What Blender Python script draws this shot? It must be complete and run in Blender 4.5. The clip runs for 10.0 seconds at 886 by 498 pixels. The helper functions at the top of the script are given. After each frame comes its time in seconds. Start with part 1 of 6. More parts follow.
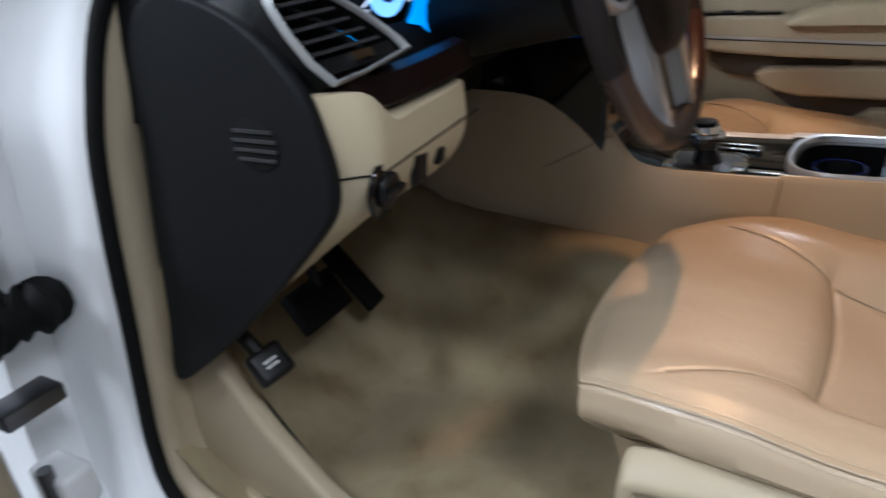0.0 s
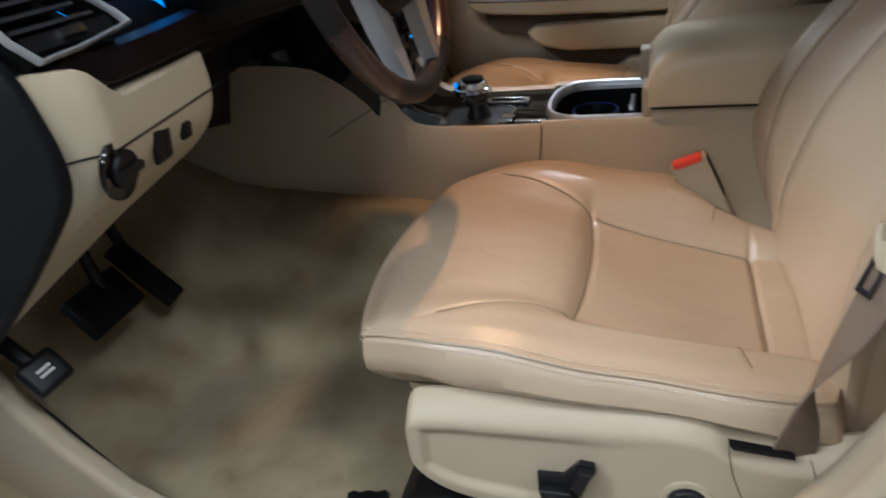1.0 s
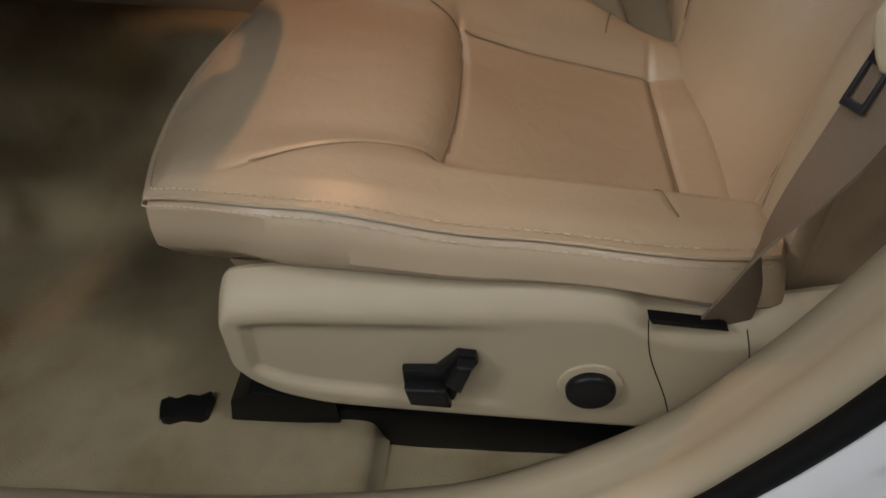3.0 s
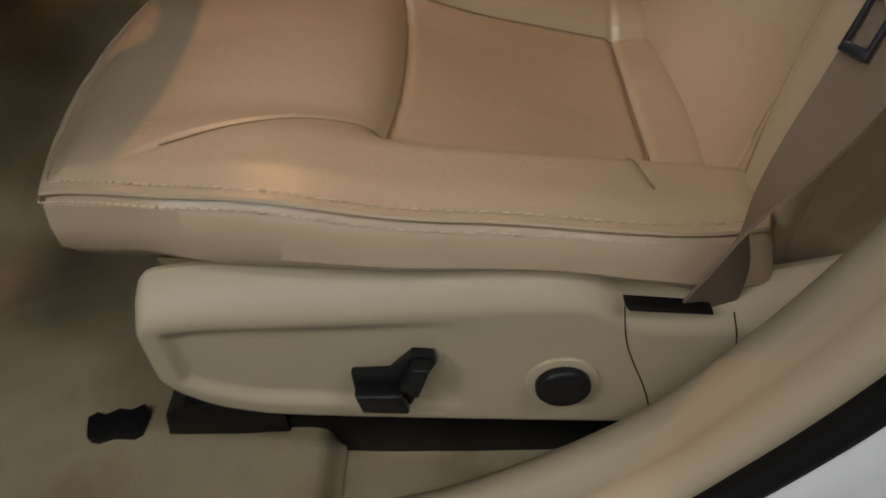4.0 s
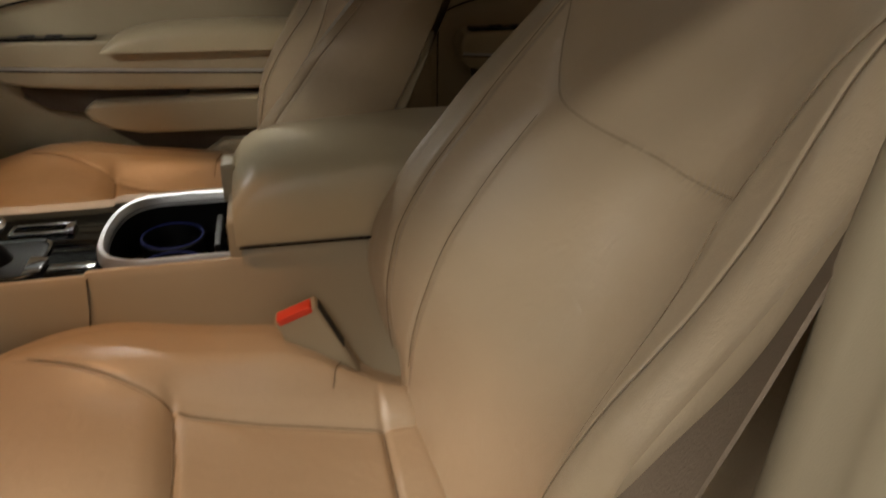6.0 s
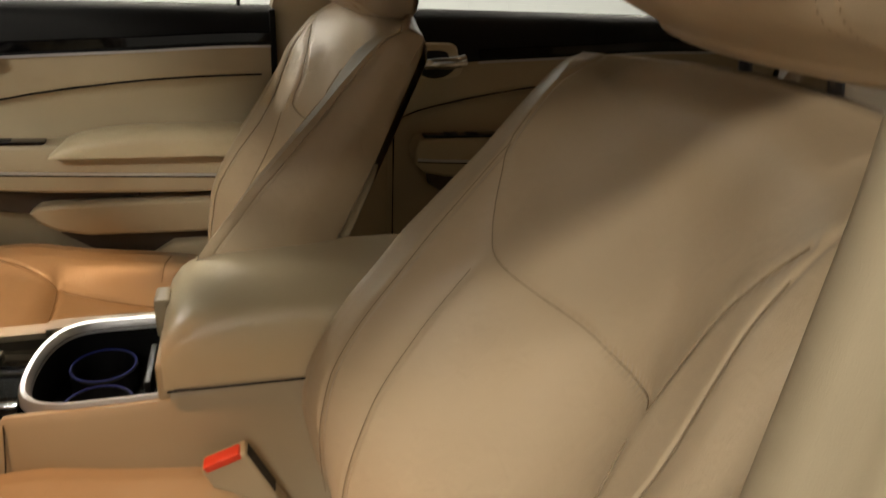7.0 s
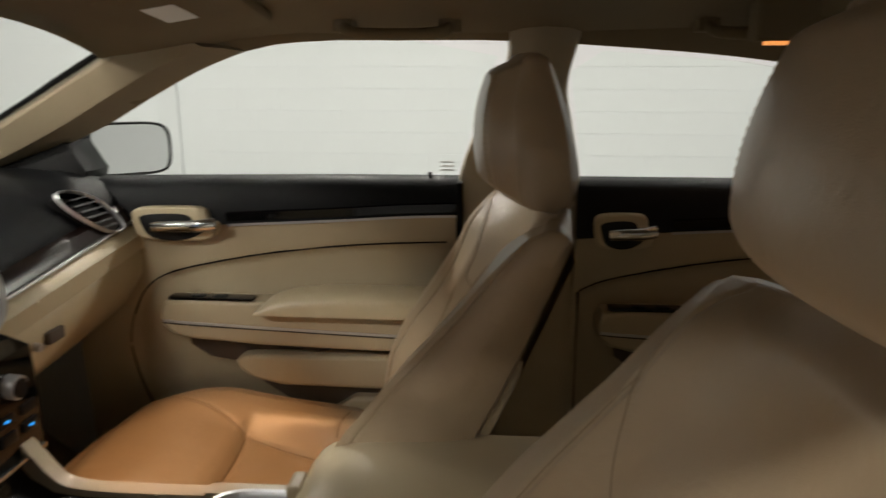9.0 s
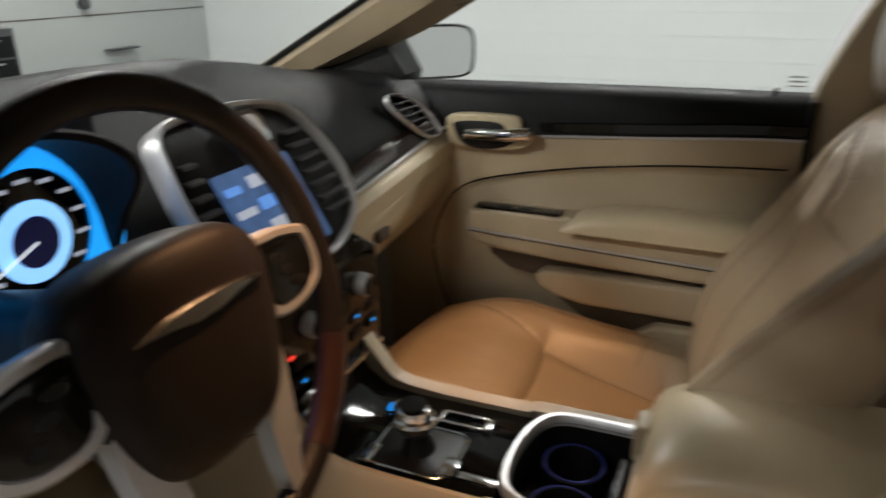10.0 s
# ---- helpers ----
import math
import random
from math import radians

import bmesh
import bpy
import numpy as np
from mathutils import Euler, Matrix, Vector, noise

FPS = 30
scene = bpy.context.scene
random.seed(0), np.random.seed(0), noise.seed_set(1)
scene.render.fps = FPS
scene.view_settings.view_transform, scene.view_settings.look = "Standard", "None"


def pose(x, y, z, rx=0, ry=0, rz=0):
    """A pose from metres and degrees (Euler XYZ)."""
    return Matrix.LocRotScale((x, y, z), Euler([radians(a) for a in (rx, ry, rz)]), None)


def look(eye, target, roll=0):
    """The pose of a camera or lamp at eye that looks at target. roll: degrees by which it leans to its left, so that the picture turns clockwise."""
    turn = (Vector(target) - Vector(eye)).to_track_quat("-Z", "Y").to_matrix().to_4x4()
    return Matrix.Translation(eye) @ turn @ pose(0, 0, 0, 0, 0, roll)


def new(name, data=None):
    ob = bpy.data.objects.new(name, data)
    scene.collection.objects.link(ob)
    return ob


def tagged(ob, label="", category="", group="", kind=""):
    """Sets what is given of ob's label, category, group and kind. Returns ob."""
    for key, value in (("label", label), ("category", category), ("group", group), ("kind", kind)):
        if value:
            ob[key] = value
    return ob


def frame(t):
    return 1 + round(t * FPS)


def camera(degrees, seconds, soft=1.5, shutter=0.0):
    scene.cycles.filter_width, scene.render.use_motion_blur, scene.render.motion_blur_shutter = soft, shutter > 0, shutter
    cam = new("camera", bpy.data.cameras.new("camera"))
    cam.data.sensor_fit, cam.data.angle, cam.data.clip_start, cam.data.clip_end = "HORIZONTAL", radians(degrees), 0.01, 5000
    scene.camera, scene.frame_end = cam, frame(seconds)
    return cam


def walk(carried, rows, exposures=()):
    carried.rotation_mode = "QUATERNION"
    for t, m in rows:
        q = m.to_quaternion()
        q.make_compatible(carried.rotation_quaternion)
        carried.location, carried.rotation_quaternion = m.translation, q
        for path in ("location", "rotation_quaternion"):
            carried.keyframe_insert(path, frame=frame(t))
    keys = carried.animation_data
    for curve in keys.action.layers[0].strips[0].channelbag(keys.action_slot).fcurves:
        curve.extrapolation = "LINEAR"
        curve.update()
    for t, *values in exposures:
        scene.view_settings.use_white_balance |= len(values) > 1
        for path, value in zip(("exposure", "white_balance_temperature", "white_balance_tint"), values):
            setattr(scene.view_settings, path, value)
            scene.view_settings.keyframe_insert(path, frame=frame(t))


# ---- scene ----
cam = camera(63.7, 10.0, shutter=0.5)
PATH = [
    (0, (-0.278, -1.314, 1.173), (-1.224, 0.223, 0.31), -5.7),
    (0.5, (-0.22, -1.31, 1.151), (-0.922, 0.341, 0.267), -6.5),
    (1, (-0.171, -1.303, 1.143), (-0.735, 0.369, 0.201), -7.6),
    (1.5, (-0.158, -1.27, 1.113), (-0.556, 0.389, 0.068), -6.0),
    (2, (-0.188, -1.198, 1.083), (-0.466, 0.399, -0.089), -4.6),
    (2.5, (-0.206, -1.139, 1.044), (-0.418, 0.395, -0.221), -3.6),
    (4, (-0.197, -1.037, 0.958), (-0.279, 0.409, -0.421), -3.8),
    (4.5, (-0.182, -1.005, 0.999), (-0.166, 0.468, -0.354), -2.7),
    (5, (-0.151, -0.982, 1.063), (-0.002, 0.599, -0.153), -1.0),
    (5.5, (-0.132, -0.975, 1.115), (0.157, 0.703, 0.067), -0.3),
    (6, (-0.121, -0.937, 1.165), (0.303, 0.787, 0.244), 1.3),
    (6.2, (-0.121, -0.94, 1.177), (0.354, 0.798, 0.31), 1.4),
    (7.4, (-0.035, -0.878, 1.302), (0.464, 0.927, 0.601), 3.6),
    (7.5, (-0.03, -0.878, 1.308), (0.466, 0.941, 0.641), 3.7),
    (8, (0.03, -0.839, 1.341), (0.369, 1.059, 0.809), 1.2),
    (8.5, (0.064, -0.822, 1.364), (0.191, 1.115, 0.885), 0.7),
    (9, (0.076, -0.825, 1.36), (-0.074, 1.109, 0.876), 0.1),
    (9.5, (0.023, -0.83, 1.368), (-0.415, 1.021, 0.751), -0.4),
    (10, (-0.125, -0.792, 1.364), (-0.85, 0.922, 0.632), -0.6),
]
LOOKS = [
    (0, 0.08, 5450, 10), (1.5, -0.10, 5500, 10), (2.5, -0.74, 5900, 10), (4.5, -0.95, 6300, 10), (6, -0.44, 6850, 10),
    (7.5, 0.38, 7500, 10), (8.5, 0.24, 7150, 10), (9, 0.05, 6850, 10), (10, -0.08, 6450, 10),
]
walk(cam, [(t, look(eye, target, roll)) for t, eye, target, roll in PATH], LOOKS)

# ---- world and light ----
world = bpy.data.worlds.new("garage_air")
scene.world = world
world.use_nodes = True
world.node_tree.nodes["Background"].inputs[0].default_value = (0.9, 0.95, 1.0, 1)
world.node_tree.nodes["Background"].inputs[1].default_value = 0.02


def lamp(name, kind, at, aim, power, color, size=0.2, size_y=None):
    d = bpy.data.lights.new(name, kind)
    d.energy, d.color = power, color
    if kind == "AREA":
        d.size = size
        if size_y:
            d.shape, d.size_y = "RECTANGLE", size_y
    else:
        d.shadow_soft_size = size
    ob = new(name, d)
    ob.matrix_world = look(at, aim)
    return ob


GARAGE_POWER = 95
WARM = (1.0, 0.53, 0.25)


def spot(name, at, aim, power, degrees, size=0.012):
    ob = lamp(name, "SPOT", at, aim, power, WARM, size)
    ob.data.spot_size, ob.data.spot_blend = radians(degrees), 0.6
    return ob


# map lamps of the roof console, foot lamps, rear dome lamp
spot("map_lamp", (-0.45, -0.19, 1.462), (-0.34, -0.42, 0.6), 16.5, 64)
spot("map_lamp", (-0.45, 0.19, 1.462), (-0.46, 0.37, 0.6), 18.0, 42)
spot("foot_lamp", (-0.93, 0.40, 0.855), (-0.80, 0.45, 0.3), 1.2, 140)
spot("dome_lamp", (0.55, 0.475, 1.40), (0.55, 0.3, 0.5), 0.3, 140)


# ---- materials ----
def material(name, color, rough=0.5, metal=0.0, vary=0.08, scale=8.0, grain=0.0, grain_scale=900.0, coat=0.0, stain=None, stain_scale=4.0, sheen=0.0, emit=0.0, spec=0.5, wrinkle=0.0):
    m = bpy.data.materials.new(name)
    m.use_nodes = True
    nt = m.node_tree
    b = nt.nodes["Principled BSDF"]
    b.inputs["Roughness"].default_value = rough
    b.inputs["Metallic"].default_value = metal
    b.inputs["Coat Weight"].default_value = coat
    b.inputs["Sheen Weight"].default_value = sheen
    b.inputs["Specular IOR Level"].default_value = spec
    co = nt.nodes.new("ShaderNodeTexCoord")
    nz = nt.nodes.new("ShaderNodeTexNoise")
    nz.inputs["Scale"].default_value, nz.inputs["Detail"].default_value = scale, 5
    nt.links.new(co.outputs["Object"], nz.inputs["Vector"])
    mix = nt.nodes.new("ShaderNodeMix")
    mix.data_type = "RGBA"
    mix.inputs[6].default_value = (*[c * (1 - vary) for c in color], 1)
    mix.inputs[7].default_value = (*[min(1, c * (1 + vary)) for c in color], 1)
    nt.links.new(nz.outputs[0], mix.inputs[0])
    out = mix.outputs[2]
    if stain:
        n2 = nt.nodes.new("ShaderNodeTexNoise")
        n2.inputs["Scale"].default_value, n2.inputs["Detail"].default_value = stain_scale, 6
        nt.links.new(co.outputs["Object"], n2.inputs["Vector"])
        rp = nt.nodes.new("ShaderNodeValToRGB")
        rp.color_ramp.elements[0].position, rp.color_ramp.elements[1].position = 0.48, 0.7
        nt.links.new(n2.outputs[0], rp.inputs[0])
        m2 = nt.nodes.new("ShaderNodeMix")
        m2.data_type = "RGBA"
        m2.inputs[7].default_value = (*stain, 1)
        nt.links.new(rp.outputs[0], m2.inputs[0])
        nt.links.new(out, m2.inputs[6])
        out = m2.outputs[2]
    nt.links.new(out, b.inputs["Base Color"])
    if emit:
        nt.links.new(out, b.inputs["Emission Color"])
        b.inputs["Emission Strength"].default_value = emit
    if grain:
        g = nt.nodes.new("ShaderNodeTexNoise")
        g.inputs["Scale"].default_value, g.inputs["Detail"].default_value = grain_scale, 3
        nt.links.new(co.outputs["Object"], g.inputs["Vector"])
        bp = nt.nodes.new("ShaderNodeBump")
        bp.inputs["Strength"].default_value, bp.inputs["Distance"].default_value = grain, 0.001
        nt.links.new(g.outputs[0], bp.inputs["Height"])
        nt.links.new(bp.outputs[0], b.inputs["Normal"])
        if wrinkle:
            # soft creases of worn hide under the grain
            w = nt.nodes.new("ShaderNodeTexNoise")
            w.inputs["Scale"].default_value, w.inputs["Detail"].default_value, w.inputs["Distortion"].default_value = 38.0, 4, 0.8
            nt.links.new(co.outputs["Object"], w.inputs["Vector"])
            wb = nt.nodes.new("ShaderNodeBump")
            wb.inputs["Strength"].default_value, wb.inputs["Distance"].default_value = wrinkle, 0.0025
            nt.links.new(w.outputs[0], wb.inputs["Height"])
            nt.links.new(wb.outputs[0], bp.inputs["Normal"])
    return m


LEATHER = material("tan_leather", (0.435, 0.338, 0.224), 0.31, vary=0.08, scale=5, grain=0.3, grain_scale=700, spec=0.70, wrinkle=0.4)
PLASTIC = material("beige_plastic", (0.405, 0.338, 0.23), 0.48, vary=0.04, grain=0.2, grain_scale=1200)
PALE = material("pale_beige_plastic", (0.47, 0.395, 0.262), 0.48, vary=0.03, grain=0.15, grain_scale=1200)
THREAD = material("tan_thread", (0.52, 0.43, 0.30), 0.7, vary=0.1)
SEAM = material("dark_tan_seam", (0.22, 0.165, 0.105), 0.7, vary=0.1)
CARPET = material("beige_carpet", (0.31, 0.255, 0.155), 0.95, vary=0.25, scale=22, grain=1.0, grain_scale=420, stain=(0.21, 0.155, 0.085), stain_scale=11, sheen=0.15, spec=0.1)
BLACK = material("black_plastic", (0.007, 0.007, 0.0075), 0.4, vary=0.2, grain=0.2, spec=0.25)
SOFTBLACK = material("black_soft_trim", (0.0065, 0.007, 0.008), 0.55, vary=0.15, grain=0.4, grain_scale=800, spec=0.16)
RUBBER = material("black_rubber", (0.006, 0.006, 0.006), 0.7, vary=0.2, spec=0.15)
GLOSS = material("piano_black", (0.003, 0.003, 0.003), 0.06, vary=0.1, spec=0.45)
WOOD = material("dark_wood_trim", (0.010, 0.005, 0.004), 0.28, vary=0.4, scale=30, spec=0.3)
CHROME = material("chrome", (0.75, 0.75, 0.76), 0.12, 1.0, vary=0.02)
SILVER = material("satin_silver", (0.50, 0.51, 0.52), 0.35, 0.55, vary=0.03)
WHITE = material("white_car_paint", (0.78, 0.79, 0.80), 0.25, vary=0.02, coat=0.7)
BELT = material("tan_webbing", (0.20, 0.15, 0.105), 0.7, vary=0.08, grain=0.8, grain_scale=500, spec=0.3)
RED = material("red_button", (0.75, 0.06, 0.03), 0.4, vary=0.05)
LINER = material("headliner_cloth", (0.20, 0.155, 0.095), 0.95, vary=0.08, grain=0.6, grain_scale=600, spec=0.1)
PILLARTRIM = material("pillar_trim", (0.27, 0.215, 0.14), 0.7, vary=0.06, grain=0.3, grain_scale=900, spec=0.25)
STEEL = material("dark_steel", (0.12, 0.12, 0.13), 0.3, 0.9, vary=0.05)
LEATHERPALE = material("pale_tan_leather", (0.53, 0.445, 0.295), 0.31, vary=0.06, scale=6, grain=0.3, grain_scale=700, spec=0.62, wrinkle=0.3)
# dark brown that paints shade in door and glovebox hollows; also a wall seam
SHADOWTRIM = material("shade_and_seam_brown", (0.07, 0.05, 0.035), 0.7, vary=0.1)
LABELWHITE = material("white_label", (0.8, 0.8, 0.78), 0.5, vary=0.03)
YELLOW = material("yellow_label", (0.75, 0.55, 0.03), 0.5, vary=0.03)
PRINT = material("pale_grey_print", (0.62, 0.62, 0.61), 0.6, vary=0.03)
SLAT = material("vent_slat", (0.03, 0.03, 0.032), 0.4, vary=0.1)
WHEELBLACK = material("black_wheel_leather", (0.014, 0.011, 0.010), 0.4, vary=0.15, grain=0.4, grain_scale=700, spec=0.25)
RIMWOOD = material("red_wood", (0.032, 0.012, 0.008), 0.3, vary=0.35, scale=40, coat=0.3)
HUB = material("dark_hub_vinyl", (0.014, 0.010, 0.008), 0.42, vary=0.15, grain=0.3, spec=0.16)
SPOKE = material("silver_paint", (0.46, 0.46, 0.47), 0.35, 0.6, vary=0.04)
WALLPAINT = material("white_wall_paint", (0.77, 0.785, 0.80), 0.7, vary=0.03, scale=3, grain=0.4, grain_scale=120)
ENDPAINT = material("grey_wall_paint", (0.47, 0.485, 0.485), 0.6, vary=0.04, scale=3, grain=0.3, grain_scale=120)
DARKPAINT = material("dull_grey_paint", (0.30, 0.30, 0.30), 0.7, vary=0.05, scale=3)
FLOORPAINT = material("grey_concrete", (0.16, 0.16, 0.155), 0.6, vary=0.15, scale=3)
LAMPGLOW = material("tube_light", (1, 0.97, 0.92), emit=14)
GLASSY = bpy.data.materials.new("window_glass")
GLASSY.use_nodes = True
gn = GLASSY.node_tree
gb = gn.nodes["Principled BSDF"]
gb.inputs["Base Color"].default_value = (0.95, 1, 0.97, 1)
gb.inputs["Transmission Weight"].default_value, gb.inputs["Roughness"].default_value, gb.inputs["IOR"].default_value = 1.0, 0.0, 1.02
MIRROR = material("mirror_glass", (0.9, 0.9, 0.9), 0.03, 1.0, vary=0.0)
BLUE = material("blue_dial_light", (0.01, 0.26, 1.0), emit=1.4, scale=14, vary=0.5)
BLUEPALE = material("pale_blue_light", (0.25, 0.55, 1.0), emit=1.3)
BLUEDIM = material("dim_blue_light", (0.02, 0.03, 0.16), emit=0.12)
SCREEN = material("lit_screen", (0.05, 0.10, 0.22), emit=0.8, scale=40, vary=0.6)
SCREENBLUE = material("screen_blue", (0.10, 0.25, 0.6), emit=1.0)
WHITEGLOW = material("white_light", (0.85, 0.9, 1.0), emit=1.2)
WHITEGLOWDIM = material("dim_white_light", (0.55, 0.6, 0.7), emit=0.5)
REDGLOW = material("red_light", (1.0, 0.05, 0.03), emit=1.5)
WARMGLOW = material("warm_lamp", (1.0, 0.36, 0.10), emit=0.9)


# ---- mesh helpers ----
def smooth(a, b, x):
    t = max(0.0, min(1.0, (x - a) / (b - a)))
    return t * t * (3 - 2 * t)


def groove(d, width, depth):
    return -depth * math.exp(-((d / width) ** 2))


def spline(points, n=8, closed=False):
    """Catmull-Rom through the points."""
    p = [Vector(q) for q in points]
    m = len(p)
    out = []
    for i in range(m if closed else m - 1):
        a, b, c, d = (p[(i + k) % m] if closed else p[max(0, min(m - 1, i + k))] for k in (-1, 0, 1, 2))
        for j in range(n):
            t = j / n
            out.append(0.5 * (2 * b + (c - a) * t + (2 * a - 5 * b + 4 * c - d) * t * t + (3 * b - a - 3 * c + d) * t ** 3))
    if not closed:
        out.append(p[-1])
    return out


def bm_loft(rings, bm=None, loop=True, caps=True, ends=False):
    bm = bm or bmesh.new()
    vs = [[bm.verts.new(p) for p in r] for r in rings]
    n = len(rings[0])
    pairs = list(zip(vs, vs[1:])) + ([(vs[-1], vs[0])] if ends else [])
    for a, b in pairs:
        for i in range(n if loop else n - 1):
            j = (i + 1) % n
            bm.faces.new((a[i], a[j], b[j], b[i]))
    if caps and loop and not ends:
        bm.faces.new(vs[0][::-1])
        bm.faces.new(vs[-1])
    return bm


def bm_tube(path, radius, bm=None, seg=8, closed=False, flat=1.0, up=(0, 0, 1)):
    """A tube along a path; flat squeezes it along up."""
    path = [Vector(p) for p in path]
    rings = []
    m = len(path)
    for i, p in enumerate(path):
        t = (path[(i + 1) % m] - path[i - 1]) if closed else (path[min(m - 1, i + 1)] - path[max(0, i - 1)])
        t.normalize()
        u = Vector(up)
        u = (u - t * u.dot(t))
        if u.length < 1e-4:
            u = t.orthogonal()
        u.normalize()
        v = t.cross(u)
        r = radius(i / max(1, m - 1)) if callable(radius) else radius
        rings.append([p + u * (r * flat * math.cos(a)) + v * (r * math.sin(a)) for a in (2 * math.pi * k / seg for k in range(seg))])
    return bm_loft(rings, bm, ends=closed)


def bm_box(x0, x1, y0, y1, z0, z1, bevel=0.0, bm=None, seg=2, m=None):
    own = bmesh.new()
    bmesh.ops.create_cube(own, size=1)
    for v in own.verts:
        v.co = Vector(((x0 + x1) / 2 + v.co.x * (x1 - x0), (y0 + y1) / 2 + v.co.y * (y1 - y0), (z0 + z1) / 2 + v.co.z * (z1 - z0)))
    if bevel:
        bmesh.ops.bevel(own, geom=own.edges[:], offset=bevel, segments=seg, affect="EDGES", profile=0.6)
    if m:
        bmesh.ops.transform(own, matrix=m, verts=own.verts)
    return merge(bm, own)


def merge(bm, own):
    if bm is None:
        return own
    me = bpy.data.meshes.new("tmp")
    own.to_mesh(me)
    own.free()
    bm.from_mesh(me)
    bpy.data.meshes.remove(me)
    return bm


def bm_prism(outline, axis, a, b, bevel=0.0, bm=None, seg=2, tilt=None):
    """An outline of (p, q) pushed along an axis from a to b. axis x: (y, z); y: (x, z); z: (x, y)."""
    own = bmesh.new()

    def at(p, q, c):
        return {"x": (c, p, q), "y": (p, c, q), "z": (p, q, c)}[axis]

    lo = [own.verts.new(at(p, q, a)) for p, q in outline]
    hi = [own.verts.new(at(p, q, b)) for p, q in outline]
    n = len(lo)
    caps = [own.faces.new(lo[::-1]), own.faces.new(hi)]
    for i in range(n):
        own.faces.new((lo[i], lo[(i + 1) % n], hi[(i + 1) % n], hi[i]))
    bmesh.ops.recalc_face_normals(own, faces=own.faces[:])
    if bevel:
        edges = [e for f in caps for e in f.edges]
        bmesh.ops.bevel(own, geom=list(set(edges)), offset=bevel, segments=seg, affect="EDGES", profile=0.6)
    if tilt:
        for v in own.verts:
            v.co = Vector(tilt(v.co))
    return merge(bm, own)


def rounded(x0, x1, y0, y1, r, n=5):
    """A rounded rectangle as an outline."""
    out = []
    for cx, cy, a0 in ((x1 - r, y1 - r, 0), (x0 + r, y1 - r, 90), (x0 + r, y0 + r, 180), (x1 - r, y0 + r, 270)):
        for k in range(n + 1):
            a = radians(a0 + 90 * k / n)
            out.append((cx + r * math.cos(a), cy + r * math.sin(a)))
    return out


def disc(cx, cy, r, n=24, ry=None):
    return [(cx + r * math.cos(2 * math.pi * k / n), cy + (ry or r) * math.sin(2 * math.pi * k / n)) for k in range(n)]


def bm_pad(hx, hy, k, top, bottom, levels, n=60, m=60, place=None, width=None, bm=None, tuck=None):
    """A stuffed pad: a top sheet over a rounded outline, sides that bulge, and a closed underside. levels: (out, fraction of the way down)."""
    bm = bm or bmesh.new()
    grid = []

    def spread(i, c):
        # denser towards the edges
        t = 2 * i / c - 1
        return math.copysign(1 - (1 - abs(t)) ** 1.25, t)

    for i in range(n + 1):
        u = spread(i, n)
        row = []
        for j in range(m + 1):
            v = spread(j, m)
            x = hx * u * math.sqrt(1 - k * v * v / 2)
            y = hy * v * math.sqrt(1 - k * u * u / 2) * (width(u) if width else 1)
            row.append((x, y, top(x, y, u, v)))
        grid.append(row)
    put = place or (lambda x, y, z: (x, y, z))
    vs = [[bm.verts.new(put(*p)) for p in row] for row in grid]
    for i in range(n):
        for j in range(m):
            bm.faces.new((vs[i][j], vs[i + 1][j], vs[i + 1][j + 1], vs[i][j + 1]))
    ring = [(i, 0) for i in range(n)] + [(n, j) for j in range(m)] + [(i, m) for i in range(n, 0, -1)] + [(0, j) for j in range(m, 0, -1)]
    pts = [grid[i][j] for i, j in ring]
    last = [vs[i][j] for i, j in ring]
    c = len(ring)
    outs = []
    for a in range(c):
        p, q = pts[a - 1], pts[(a + 1) % c]
        d = Vector((q[1] - p[1], p[0] - q[0]))
        outs.append(d.normalized())
    for out, down in levels:
        line = []
        for a in range(c):
            x, y, z = pts[a]
            off = out + (tuck(outs[a], down) if tuck else 0.0)
            line.append(bm.verts.new(put(x + outs[a].x * off, y + outs[a].y * off, z + (bottom(x, y) - z) * down)))
        for a in range(c):
            b = (a + 1) % c
            bm.faces.new((last[b], last[a], line[a], line[b]))
        last = line
    bm.faces.new(last[::-1])
    bmesh.ops.recalc_face_normals(bm, faces=bm.faces[:])
    return bm


def walk_line(path, step):
    """Points at even steps along a path."""
    path = [Vector(p) for p in path]
    out, left = [path[0]], step
    for a, b in zip(path, path[1:]):
        L, w = (b - a).length, 0.0
        while L - w >= left:
            w += left
            out.append(a.lerp(b, w / L))
            left = step
        left -= L - w
    return out


def bm_stitches(path, length=0.0045, gap=0.0035, r=0.0007, bm=None, lift=(0, 0, 1)):
    """Single thread stitches along a path."""
    bm = bm or bmesh.new()
    for p, b in zip(*(lambda q: (q, q[1:]))(walk_line(path, length + gap))):
        t = (b - p).normalized()
        q = p + t * length
        u = Vector(lift) * r
        s = t.cross(Vector(lift)).normalized() * r
        vv = [bm.verts.new(c) for c in (p - s * 0.6, p + u * 1.2, p + s * 0.6, q - s * 0.6, q + u * 1.2, q + s * 0.6)]
        for f in ((0, 1, 4, 3), (1, 2, 5, 4), (2, 0, 3, 5), (0, 2, 1), (3, 4, 5)):
            bm.faces.new([vv[k] for k in f])
    return bm


ORIGIN = {}


def thing(name, label, category, at=(0, 0, 0), group="", kind=""):
    ob = new(name)
    ob.empty_display_size = 0.05
    ob.location = at
    ORIGIN[ob.name] = Vector(at)
    return tagged(ob, label, category, group, kind)


